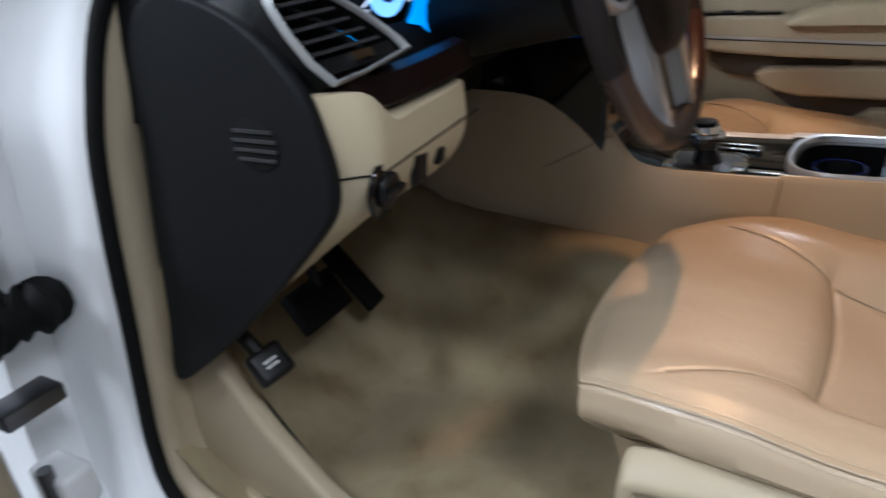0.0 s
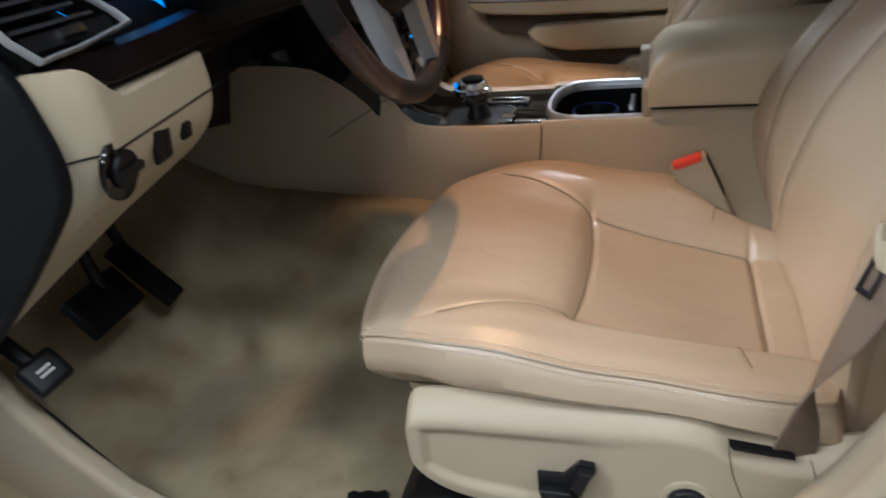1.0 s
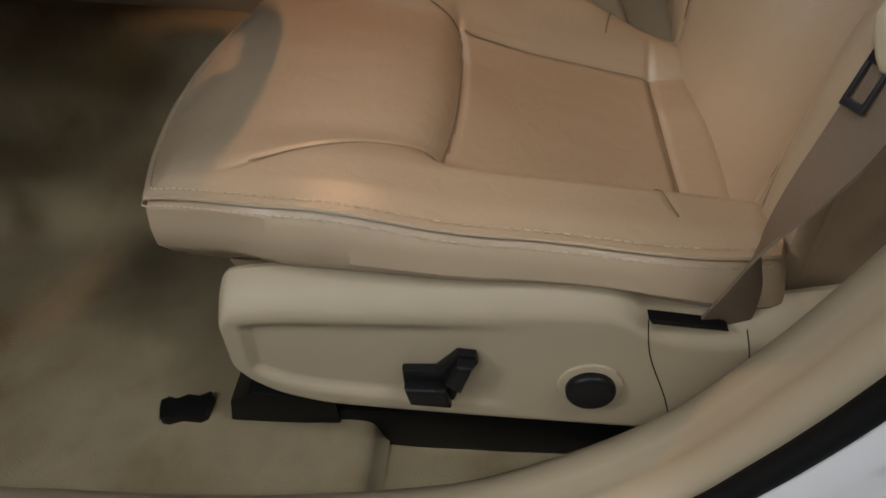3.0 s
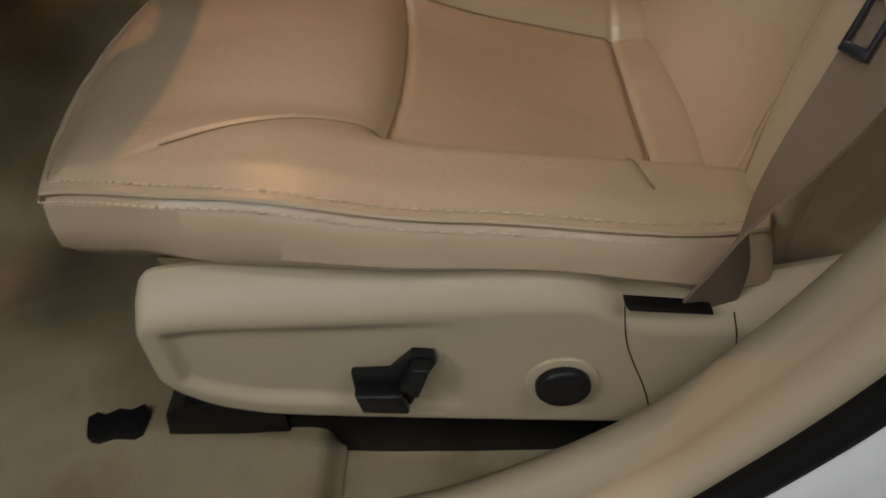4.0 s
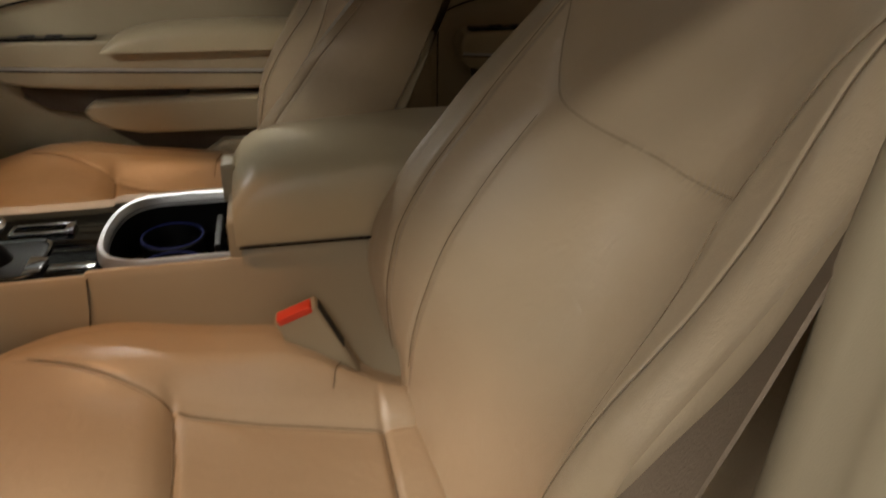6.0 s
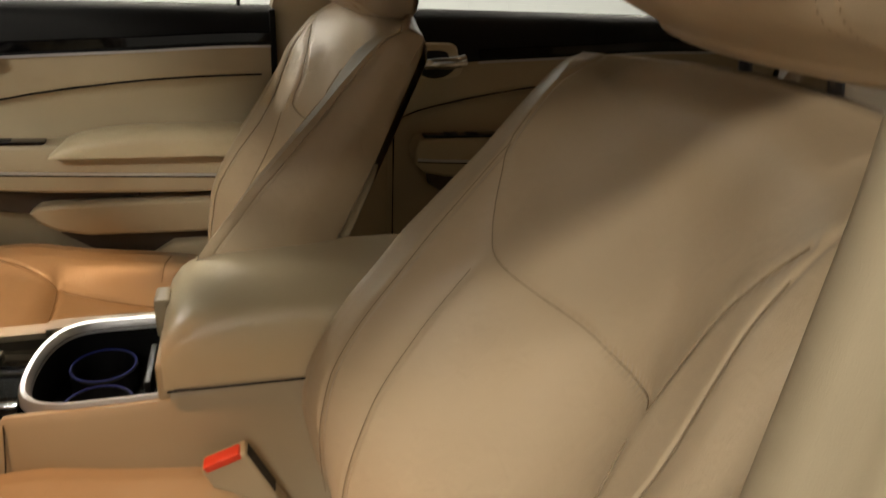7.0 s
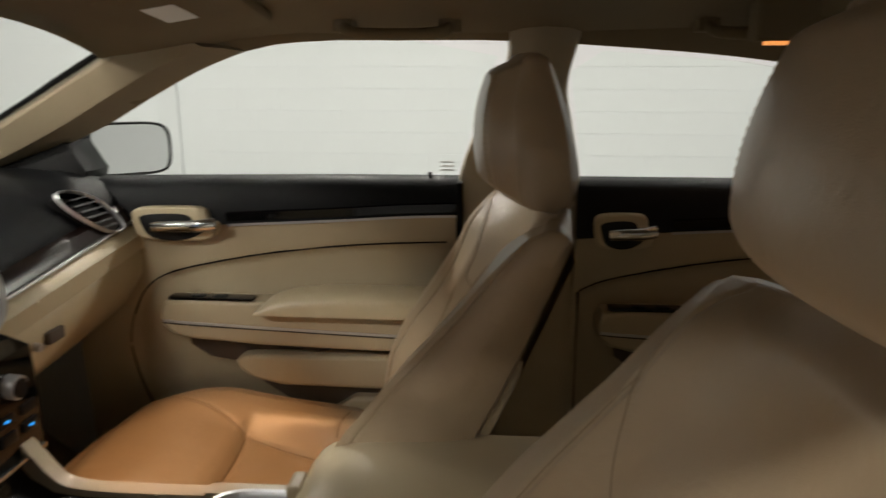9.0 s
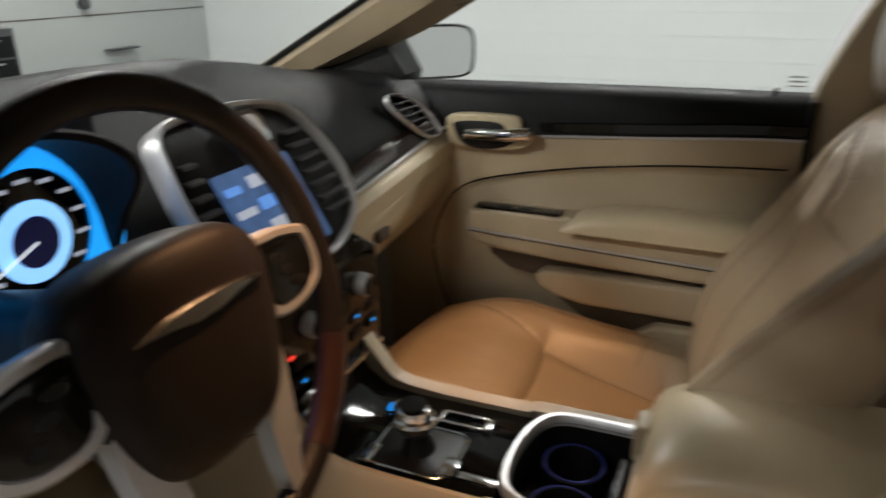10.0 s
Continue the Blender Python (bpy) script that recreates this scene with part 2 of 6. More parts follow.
def part(name, bm, mat, parent=None, label="", angle=40):
    me = bpy.data.meshes.new(name)
    o = Vector((0, 0, 0))
    if parent is not None:
        o = ORIGIN[parent.name]
        bmesh.ops.translate(bm, vec=-o, verts=bm.verts)
    bm.to_mesh(me)
    bm.free()
    me.materials.append(mat)
    me.shade_smooth()
    me.set_sharp_from_angle(angle=radians(angle))
    ob = new(name, me)
    if parent is not None:
        ob.parent = parent
    ORIGIN[ob.name] = o
    return tagged(ob, label) if label else ob


def solo(name, bm, mat, label, category, group="", kind="", angle=40):
    """A thing of one mesh."""
    ob = part(name, bm, mat, None, angle=angle)
    return tagged(ob, label, category, group, kind)


# ---- garage ----
def build_garage():
    solo("ground", bm_box(-5.8, 6.5, -7, 5.9, -0.2, 0.0), FLOORPAINT, "grey concrete garage floor under the car", "floor", kind="structure")
    solo("ceiling", bm_box(-5.8, 6.5, -7, 5.9, 3.6, 3.8), ENDPAINT, "light grey painted garage ceiling", "ceiling", kind="structure")
    # out of view; its dark paint is chosen to keep bounce light low
    solo("wall_west", bm_box(-5.8, 6.5, -7.2, -7.0, 0, 3.6), DARKPAINT, "unseen side wall of the garage, dark grey to limit bounce light", "wall", kind="structure")
    north = solo("wall_north", bm_box(-6.0, -5.8, -7, 5.9, 0, 3.6), ENDPAINT, "light grey painted garage end wall", "wall", kind="structure")
    part("wall_seam", bm_box(-5.8, -5.795, 1.0, 5.88, 0.985, 0.993), SHADOWTRIM, north)
    solo("wall_south", bm_box(6.5, 6.7, -7, 5.9, 0, 3.6), WALLPAINT, "white painted garage end wall", "wall", kind="structure")
    for x, y, share in ((-3.4, -2.9, 1.7), (-1.2, -2.3, 0.34), (-1.3, -4.2, 0.4), (1.6, -1.9, 0.65), (-4.0, 3.0, 0.85), (-0.6, 3.0, 0.85), (2.8, 3.0, 0.85)):
        t = thing("ceiling_light", "white fluorescent ceiling light fixture", "ceiling light", (x, y, 3.55), "garage ceiling lights")
        part("housing", bm_box(x - 0.65, x + 0.65, y - 0.15, y + 0.15, 3.52, 3.6, 0.01), WALLPAINT, t)
        part("diffuser", bm_box(x - 0.6, x + 0.6, y - 0.12, y + 0.12, 3.5, 3.519), LAMPGLOW, t)
        lamp("ceiling_lamp", "AREA", (x, y, 3.48), (x, y, 0), GARAGE_POWER * share, (1.0, 0.97, 0.92), 1.2, 0.3)
    # pilaster and fittings on the walls
    solo("pilaster", bm_box(-3.16, -2.98, 5.86, 5.9, 0, 3.6, 0.006), WALLPAINT, "white painted flat pilaster on the block wall", "pilaster", kind="structure")
    t = thing("wall_pipe", "thin dark pipe with a round box on the wall", "pipe", (-5.78, 4.25, 0.97))
    part("pipe", bm_tube([(-5.77, 4.25, 1.09), (-5.77, 4.25, 3.6)], 0.014, seg=8), STEEL, t)
    part("box", bm_tube([(-5.80, 4.25, 1.09), (-5.73, 4.25, 1.09)], 0.045, seg=14), STEEL, t)
    solo("wall_ledge", bm_box(-5.80, -5.70, 4.42, 4.78, 0.655, 0.675, 0.004), STEEL, "small grey metal ledge on the end wall", "ledge")
    t = thing("tool_cabinet", "dark grey metal cabinet against the end wall", "cabinet", (-5.5, 2.9, 0))
    part("body", bm_box(-5.79, -5.35, 2.35, 3.18, 0.0, 0.97, 0.01), STEEL, t)
    for k in range(5):
        z = 0.08 + 0.17 * k
        part("drawer", bm_box(-5.348, -5.335, 2.38, 3.15, z, z + 0.155, 0.003), SOFTBLACK, t)
        part("handle", bm_box(-5.334, -5.318, 2.5, 3.03, z + 0.12, z + 0.132, 0.003), SILVER, t)
    t = thing("storage_box", "black plastic storage box on the cabinet", "box", (-5.5, 2.8, 0.97))
    part("body", bm_box(-5.70, -5.40, 2.5, 3.08, 0.971, 1.16, 0.02), BLACK, t)
    part("lid", bm_box(-5.71, -5.39, 2.49, 3.09, 1.161, 1.185, 0.008), BLACK, t)


def build_blocks():
    """The block wall beyond the passenger side: single painted blocks with shallow joints."""
    wall = solo("wall_east", bm_box(-5.8, 6.5, 5.9, 6.1, 0, 3.6), WALLPAINT, "white painted concrete block wall of the garage", "wall", kind="structure")
    me = bpy.data.meshes.new("block")
    b = bmesh.new()
    w, h, c, d = 0.1988, 0.0988, 0.003, 0.0022
    rings = [[(sx * (w - e), y, sz * (h - e)) for sx, sz in ((-1, -1), (1, -1), (1, 1), (-1, 1))] for e, y in ((0, 0.0), (0, -d * 0.6), (c, -d))]
    bm_loft(rings, b)
    bmesh.ops.recalc_face_normals(b, faces=b.faces[:])
    b.to_mesh(me)
    b.free()
    me.materials.append(WALLPAINT)
    for r in range(9):
        z = 0.50 + 0.2 * r
        x = -5.6 + (0.2 if r % 2 else 0.0)
        while x < 5.4:
            if not -3.4 < x < -2.75:
                ob = new("block", me)
                ob.location = (x, 5.899, z)
                ob.parent = wall
            x += 0.4


def roof_z(x, y):
    return 1.505 - 0.085 * (abs(y) / 0.66) ** 3 - 0.05 * smooth(-0.30, -0.74, x) - 0.10 * smooth(0.7, 1.5, x)


# ---- curves of the seats ----
def curve(points):
    """A smooth function through (a, b) points."""
    p = spline([(a, b, 0) for a, b in points], 12)
    xs = np.linspace(p[0].x, p[-1].x, 241)
    ys = np.interp(xs, [v.x for v in p], [v.y for v in p]).tolist()
    lo, step = p[0].x, (p[-1].x - p[0].x) / 240

    def at(a):
        f = min(239.999, max(0.0, (a - lo) / step))
        k = int(f)
        return ys[k] + (ys[k + 1] - ys[k]) * (f - k)

    return at


MID = curve([(-0.62, 0.618), (-0.56, 0.624), (-0.50, 0.642), (-0.42, 0.650), (-0.35, 0.647), (-0.30, 0.634), (-0.278, 0.622), (-0.262, 0.606), (-0.24, 0.596), (-0.15, 0.566), (-0.02, 0.533), (0.1, 0.51)])
BOLSTER = curve([(-0.62, 0.616), (-0.56, 0.624), (-0.50, 0.644), (-0.42, 0.660), (-0.34, 0.662), (-0.24, 0.645), (-0.13, 0.632), (-0.02, 0.618), (0.1, 0.60)])


INNER = {"sign": 1}


def cushion_top(x, y, u, v):
    a = abs(y)
    seam = -0.268 + 0.010 * (1 - (min(a, 0.16) / 0.15) ** 2)
    d = seam - x
    mid = MID(x - 0.5 * (seam + 0.262) * (1 - smooth(0.0, 0.12, abs(d))))
    if d < 0:
        mid += groove(x + 0.022, 0.005, 0.006)
        if x > -0.022:
            mid += 0.013 * math.sin(min(1.0, (x + 0.022) / 0.11) * math.pi)
    mid += groove(d, 0.005, 0.006) * (1 - smooth(0.15, 0.18, a))
    b = smooth(0.135, 0.215, a)
    z = mid + (BOLSTER(x) - mid) * b
    # the inner bolster falls away towards the buckle
    if y * INNER["sign"] > 0:
        z -= 0.085 * smooth(-0.16, 0.03, x) * smooth(0.15, 0.25, a)
    if d < 0:
        z += groove(a - 0.148, 0.004, 0.005) * smooth(0.0, 0.02, -d)
    else:
        z += groove(a - (0.15 + d * 0.42), 0.004, 0.004) * (1 - smooth(0.14, 0.19, d))
    # short sewn tick across each bolster
    z += groove(x + 0.075 - 0.25 * (a - 0.2), 0.0025, 0.002) * smooth(0.17, 0.2, a) * (1 - smooth(0.23, 0.26, a))
    # a crease from long use
    z += 0.0015 * noise.noise(Vector((x * 14, y * 22, 0))) * (1 - b)
    z -= 0.006 * smooth(0.88, 1.0, max(abs(u), abs(v)))
    return z


CENTRE = curve([(0.48, 0.01), (0.53, 0.028), (0.70, 0.125), (0.82, 0.195), (0.937, 0.258), (1.05, 0.300), (1.12, 0.312), (1.17, 0.322), (1.25, 0.37)])
# towards the console: crease, seam and wing
FOLD = curve([(0.48, 0.012), (0.554, 0.013), (0.652, 0.024), (0.732, 0.046), (0.79, 0.072), (0.85, 0.108), (0.906, 0.150), (0.95, 0.188), (1.02, 0.232), (1.09, 0.265), (1.17, 0.315), (1.25, 0.36)])
SEAMLINE = curve([(0.48, 0.02), (0.544, 0.014), (0.637, 0.001), (0.703, -0.001), (0.767, 0.010), (0.805, 0.024), (0.85, 0.050), (0.90, 0.086), (0.955, 0.127), (1.02, 0.180), (1.06, 0.212), (1.12, 0.255), (1.17, 0.30), (1.25, 0.35)])
WING = curve([(0.48, 0.03), (0.52, 0.010), (0.59, -0.020), (0.66, -0.032), (0.72, -0.035), (0.78, -0.020), (0.85, 0.020), (0.895, 0.054), (0.94, 0.089), (0.97, 0.116), (1.04, 0.178), (1.10, 0.228), (1.144, 0.268), (1.17, 0.300), (1.25, 0.36)])
# towards the door the side is pressed flatter by use
FOLD_DOOR = curve([(0.48, 0.01), (0.566, 0.031), (0.657, 0.052), (0.72, 0.068), (0.77, 0.088), (0.84, 0.124), (0.885, 0.147), (0.93, 0.167), (0.973, 0.184), (1.03, 0.215), (1.08, 0.245), (1.17, 0.31), (1.25, 0.35)])
RIDGE_DOOR = curve([(0.48, 0.012), (0.566, 0.010), (0.65, 0.016), (0.757, 0.033), (0.80, 0.048), (0.845, 0.074), (0.885, 0.104), (0.92, 0.131), (0.955, 0.152), (0.99, 0.170), (1.04, 0.188), (1.08, 0.207), (1.13, 0.247), (1.17, 0.29), (1.25, 0.35)])
EDGE_DOOR = curve([(0.48, 0.03), (0.60, 0.008), (0.70, 0.006), (0.78, 0.020), (0.841, 0.044), (0.87, 0.059), (0.949, 0.112), (1.029, 0.160), (1.068, 0.182), (1.12, 0.23), (1.17, 0.29), (1.25, 0.36)])
REAR = curve([(0.48, 0.16), (0.53, 0.17), (0.75, 0.25), (0.95, 0.345), (1.08, 0.395), (1.17, 0.415), (1.25, 0.43)])
REAR_SLIM = curve([(0.48, 0.12), (0.53, 0.125), (0.75, 0.195), (0.95, 0.285), (1.08, 0.335), (1.17, 0.36), (1.25, 0.38)])
# lower edge and sides of the shoulder panel: (towards the console, up)
PANEL = spline([(-0.235, 1.15, 0), (-0.20, 1.115, 0), (-0.165, 1.06, 0), (-0.150, 1.015, 0), (-0.147, 0.985, 0), (-0.140, 0.967, 0), (-0.115, 0.951, 0), (-0.06, 0.931, 0), (0.0, 0.921, 0), (0.06, 0.923, 0), (0.115, 0.928, 0), (0.155, 0.936, 0), (0.183, 0.949, 0), (0.197, 0.972, 0), (0.208, 1.0, 0), (0.221, 1.035, 0), (0.234, 1.063, 0)], 6)
PANEL_XY = np.array([(p.x, p.y) for p in PANEL])


def back_depth(z, yl):
    """The backrest's face; yl is positive towards the console."""
    a = abs(yl)
    if yl > 0:
        a1, a2, a3 = 0.19, 0.235, 0.262
        c, f, r, w = CENTRE(z), FOLD(z), SEAMLINE(z), WING(z)
    else:
        a1, a2, a3 = 0.155, 0.21, 0.265
        c, f, r, w = CENTRE(z), FOLD_DOOR(z), RIDGE_DOOR(z), EDGE_DOOR(z)
    if a < a1:
        return c + (f - c) * (a / a1) ** 2
    if a < a2:
        return f + (r - f) * (a - a1) / (a2 - a1)
    return r + (w - r) * min(1.2, (a - a2) / (a3 - a2))


def back_front(z, y, u, v):
    """How far forward the backrest's face stands."""
    yl = y * INNER["sign"]
    h = 0.010
    x = (2 * back_depth(z, yl) + back_depth(z, yl - h) + back_depth(z, yl + h)) / 4
    if z > 0.90:
        d = float(np.sqrt(((PANEL_XY - (yl, z)) ** 2).sum(1).min()))
        x -= groove(d, 0.005, 0.0035)
    low = 1 - smooth(0.90, 0.945, z)
    for line in (0.19, -0.155):
        x -= groove(yl - line, 0.004, 0.0035) * low
    for line in (0.235, -0.21):
        x -= groove(yl - line, 0.0035, 0.0045)
    x += 0.02 * smooth(0.8, 1.0, max(abs(u), abs(v))) ** 2
    x += 0.0012 * noise.noise(Vector((z * 16, y * 16, 3)))
    return -x


def build_seat(name, origin, side, label, full):
    """side: -1 where the door lies at negative y."""
    ox, oy = origin
    t = thing(name, label, "car seat", (ox, oy, 0.34), "front seats")
    INNER["sign"] = -side
    cx, hx, hy, k = -0.255, 0.315, 0.285, 0.52
    plan = lambda u: 1.0 - 0.05 * smooth(-0.5, -1.0, u) + 0.10 * smooth(0.2, 1.0, u)

    def place(x, y, z):
        return (ox + x + cx, oy + y, z)

    under = curve([(-0.62, 0.520), (-0.5, 0.530), (-0.44, 0.548), (-0.30, 0.565), (-0.15, 0.562), (-0.07, 0.548), (0.0, 0.52), (0.1, 0.49)])
    cushion = part("cushion", bm_pad(hx, hy, k, lambda x, y, u, v: cushion_top(x + cx, y, u, v), lambda x, y: under(x + cx), [(0.0015, 0.025), (-0.0035, 0.055), (-0.0025, 0.075), (0.004, 0.12), (0.010, 0.3), (0.013, 0.5), (0.011, 0.70), (0.0075, 0.745), (0.009, 0.79), (0.004, 0.88), (-0.008, 0.96), (-0.030, 1.04), (-0.07, 2.2)], 220, 200, place, plan, None, lambda n, down: -0.062 * max(0.0, -n.x) * min(1.0, down) ** 1.3 - 0.016 * abs(n.y) * smooth(0.60, 0.78, down)), LEATHER, t, "tan leather seat cushion with stitched edge")
    lines = [[], []]
    edge = [(-1, side * (-0.9 + 1.9 * i / 139)) for i in range(140)] + [(-1 + 2 * i / 259, side) for i in range(1, 260)]
    for u, v in edge:
        x = hx * u * math.sqrt(1 - k * v * v / 2)
        y = hy * v * math.sqrt(1 - k * u * u / 2) * plan(u)
        xi, yi = x * 0.978, y * 0.978
        lines[0].append((ox + xi + cx, oy + yi, cushion_top(xi + cx, yi, u * 0.975, v * 0.975) + 0.0014))
        out = Vector((x / hx ** 2, y / hy ** 2)).normalized() * 0.0042
        lines[1].append((ox + x + cx + out.x, oy + y + out.y, cushion_top(x + cx, y, u, v) - 0.0085))
    part("stitching", bm_stitches(lines[0], 0.005, 0.003, 0.0011), THREAD, cushion)
    part("stitching", bm_stitches(lines[1], 0.005, 0.003, 0.0011, None, (0, side, 0.2)), THREAD, cushion)

    lay = lambda x, y: (ox + x, oy + y, cushion_top(x, y, 0.0, 0.0) + 0.0022)
    seam_x = lambda a: -0.268 + 0.010 * (1 - (min(a, 0.16) / 0.15) ** 2)
    seams = [[lay(seam_x(abs(y)) - 0.001, y) for y in np.linspace(-0.146, 0.146, 60)], [lay(-0.022, y) for y in np.linspace(-0.146, 0.146, 40)]]
    for sd in (-1, 1):
        seams.append([lay(x, sd * 0.148) for x in np.linspace(-0.262, -0.02, 50)])
        seams.append([lay(-0.268 - d, sd * (0.15 + d * 0.42)) for d in np.linspace(0.0, 0.16, 40)])
        seams.append([lay(-0.075 + 0.25 * (a - 0.2), sd * a) for a in np.linspace(0.18, 0.245, 20)])
    for line in seams:
        part("seam", bm_tube(line, 0.0008, seg=6), SEAM, cushion)

    zc, hb = 0.834, 0.358
    depth = REAR if full else REAR_SLIM
    sg = INNER["sign"]
    full_wing = lambda y: y + sg * 0.014 * smooth(0.24, 0.268, y * sg)
    fine = (330, 280) if full else (190, 170)
    wide = lambda u: 1.0 + 0.02 * smooth(0.1, 0.7, u) - 0.03 * smooth(-0.3, -1.0, u) + 0.045 * smooth(0.6, 1.0, u)
    back = part("backrest", bm_pad(hb, 0.270, 0.32, lambda s, y, u, v: back_front(s + zc, y, u, v), lambda s, y: -depth(s + zc), [(0.003, 0.04), (0.004, 0.075), (0.0025, 0.095), (0.005, 0.12), (0.009, 0.3), (0.010, 0.5), (0.008, 0.75), (-0.005, 0.92), (-0.03, 1.0)], *fine, lambda s, y, d: (ox - d, oy + full_wing(y), s + zc - 0.35 * max(0.0, -d - 0.30) * smooth(0.15, 0.34, s)), wide), LEATHER, t, "tan leather backrest with sewn panels")
    for sd in (-1, 1):
        rows = ([], [])
        for i in range(200):
            u = -0.85 + 1.62 * i / 199
            s = hb * u * math.sqrt(1 - 0.16)
            y = 0.270 * sd * math.sqrt(1 - 0.16 * u * u) * wide(u)
            d = back_front(s + zc, y, u, sd)
            rear = -depth(s + zc)
            for r, f, o in ((rows[0], 0.075, 0.0035), (rows[1], 0.118, 0.005)):
                r.append((ox - (d + (rear - d) * f), oy + full_wing(y) + sd * (o + 0.001), s + zc))
        for r in rows:
            part("stitching", bm_stitches(r, 0.005, 0.003, 0.0006, None, (0, sd, 0)), THREAD, back)
    lay = lambda z, y: (ox - back_front(z, y, 0.0, 0.0) - 0.0030, oy + y, z)
    seams = [[lay(p.y, sg * p.x) for p in PANEL if p.y < 1.12]]
    for line, z1 in ((0.19, 0.93), (-0.155, 0.955), (0.235, 1.10), (-0.21, 1.10)):
        seams.append([lay(z, sg * line) for z in np.linspace(0.60, z1, 90)])
    for line in seams:
        part("seam", bm_tube(line, 0.0006, seg=6), SEAM, back)
    # hard cover on the back of the seat
    zb = 0.745
    part("back_cover", bm_pad(0.235, 0.262, 0.3, lambda s, y, u, v: depth(s + zb) + 0.022 - 0.014 * smooth(0.75, 1.0, max(abs(u), abs(v))), lambda s, y: depth(s + zb) - 0.02, [(0.004, 0.2), (0.004, 0.7), (-0.01, 1.0)], 20, 30, lambda s, y, d: (ox + d, oy + y, s + zb)), PLASTIC, t, "beige plastic cover on the seat back")
    # headrest
    hz, fore, under_round = (1.308, 0.0, 0.04) if full else (1.278, 0.028, 0.0)
    hh, hw = 0.102, 0.184
    hface = curve([(1.15, 0.262), (1.19, 0.250), (1.25, 0.240), (1.31, 0.245), (1.37, 0.264), (1.42, 0.29)])
    hrear = curve([(1.15, 0.385), (1.19, 0.395), (1.26, 0.392), (1.33, 0.372), (1.40, 0.345)])
    taper = lambda u: 1 - 0.19 * smooth(-0.6, 1, u)

    def head_face(s, y, u, v):
        e = max(abs(u), abs(v))
        return fore - (hface(s + hz) + 0.03 * (abs(y) / 0.165) ** 2 + 0.03 * smooth(0.7, 1.0, e) ** 2 + under_round * smooth(-0.5, -1.0, u) ** 2) + groove(abs(y) - 0.142 * taper(u), 0.0035, 0.004)

    head = part("headrest", bm_pad(hh, hw, 0.26, head_face, lambda s, y: fore - hrear(s + hz), [(0.004, 0.08), (0.008, 0.25), (0.009, 0.6), (0.004, 0.85), (-0.02, 1.0)], 90, 120, lambda s, y, d: (ox - d, oy + y, s + hz - 0.12 * max(0.0, fore - d - 0.26) * smooth(0.03, -0.1, s)), taper), LEATHER, t, "tan leather headrest with stitched seams")
    for sd in (-1, 1):
        for off in (-0.006, 0.006):
            row = []
            for s in np.linspace(-0.088, 0.088, 60):
                ys = (sd * 0.142 + off) * taper(s / hh)
                row.append((ox - head_face(s, ys, s / hh, ys / (hw * taper(s / hh))) - 0.0002, oy + ys, s + hz))
            part("stitching", bm_stitches(row, 0.0035, 0.0045, 0.0005, None, (-1, 0, 0)), SEAM, head, "dark stitching")
    for dy in (-0.055, 0.055):
        part("headrest_post", bm_tube([(ox + 0.374 - fore, oy + dy, 1.16), (ox + 0.352 - fore, oy + dy, 1.26)], 0.006), STEEL, t)
    part("seat_frame", bm_box(ox - 0.42, ox + 0.08, oy - 0.24, oy + 0.24, 0.40, 0.50, 0.03), BLACK, t, "black metal seat frame")
    for dy in (-0.225, 0.225):
        part("seat_rail", bm_box(ox - 0.50, ox + 0.1, oy + dy - 0.03, oy + dy + 0.03, 0.28, 0.352, 0.005), BLACK, t, "black metal seat rail")
        part("rail_cover", bm_prism([(ox - 0.512, 0.33), (ox - 0.505, 0.365), (ox - 0.48, 0.385), (ox - 0.385, 0.375), (ox - 0.385, 0.33)], "y", oy + dy - 0.035, oy + dy + 0.035, 0.004), BLACK, t, "black plastic rail end cover")
    # side shield
    zhi = curve([(-0.463, 0.540), (-0.460, 0.562), (-0.452, 0.576), (-0.438, 0.581), (-0.41, 0.585), (-0.370, 0.586), (-0.305, 0.587), (-0.20, 0.590), (-0.138, 0.590), (-0.105, 0.584), (-0.085, 0.569), (-0.05, 0.560), (0.0, 0.560), (0.08, 0.575), (0.16, 0.60)])
    zlo = curve([(-0.463, 0.510), (-0.458, 0.482), (-0.44, 0.455), (-0.40, 0.433), (-0.323, 0.421), (-0.05, 0.404), (0.08, 0.405), (0.16, 0.44)])
    yi, yo = oy + side * 0.265, oy + side * 0.306
    rings = []
    for i in range(91):
        x = -0.463 + 0.622 * (i / 90) ** 1.5
        a, b = zlo(x), zhi(x)
        ring = []
        for j in range(49):
            z = a + (b - a) * (0.5 - 0.5 * math.cos(math.pi * j / 48))
            e = min(z - a, b - z, (x + 0.463) * 1.2 + 0.001)
            d = 0.041 * (1 - 0.35 * (1 - min(1.0, e / 0.014)) ** 2.2)
            d -= 0.020 * smooth(0.030, 0.0, b - z)
            inner = min(b - 0.040 - z, z - a - 0.030, (x + 0.438) * 1.0)
            d -= 0.0075 * smooth(-0.004, 0.006, inner) * (1 - smooth(-0.33, -0.17, x))
            ring.append(Vector((ox + x, oy + side * (0.265 + d), z)))
        ring += [Vector((ox + x, yi, b - 0.002)), Vector((ox + x, yi, a + 0.002))]
        rings.append(ring)
    sh = bm_loft(rings)
    bmesh.ops.recalc_face_normals(sh, faces=sh.faces[:])
    shield = part("side_shield", sh, PLASTIC, t, "beige plastic seat side cover")
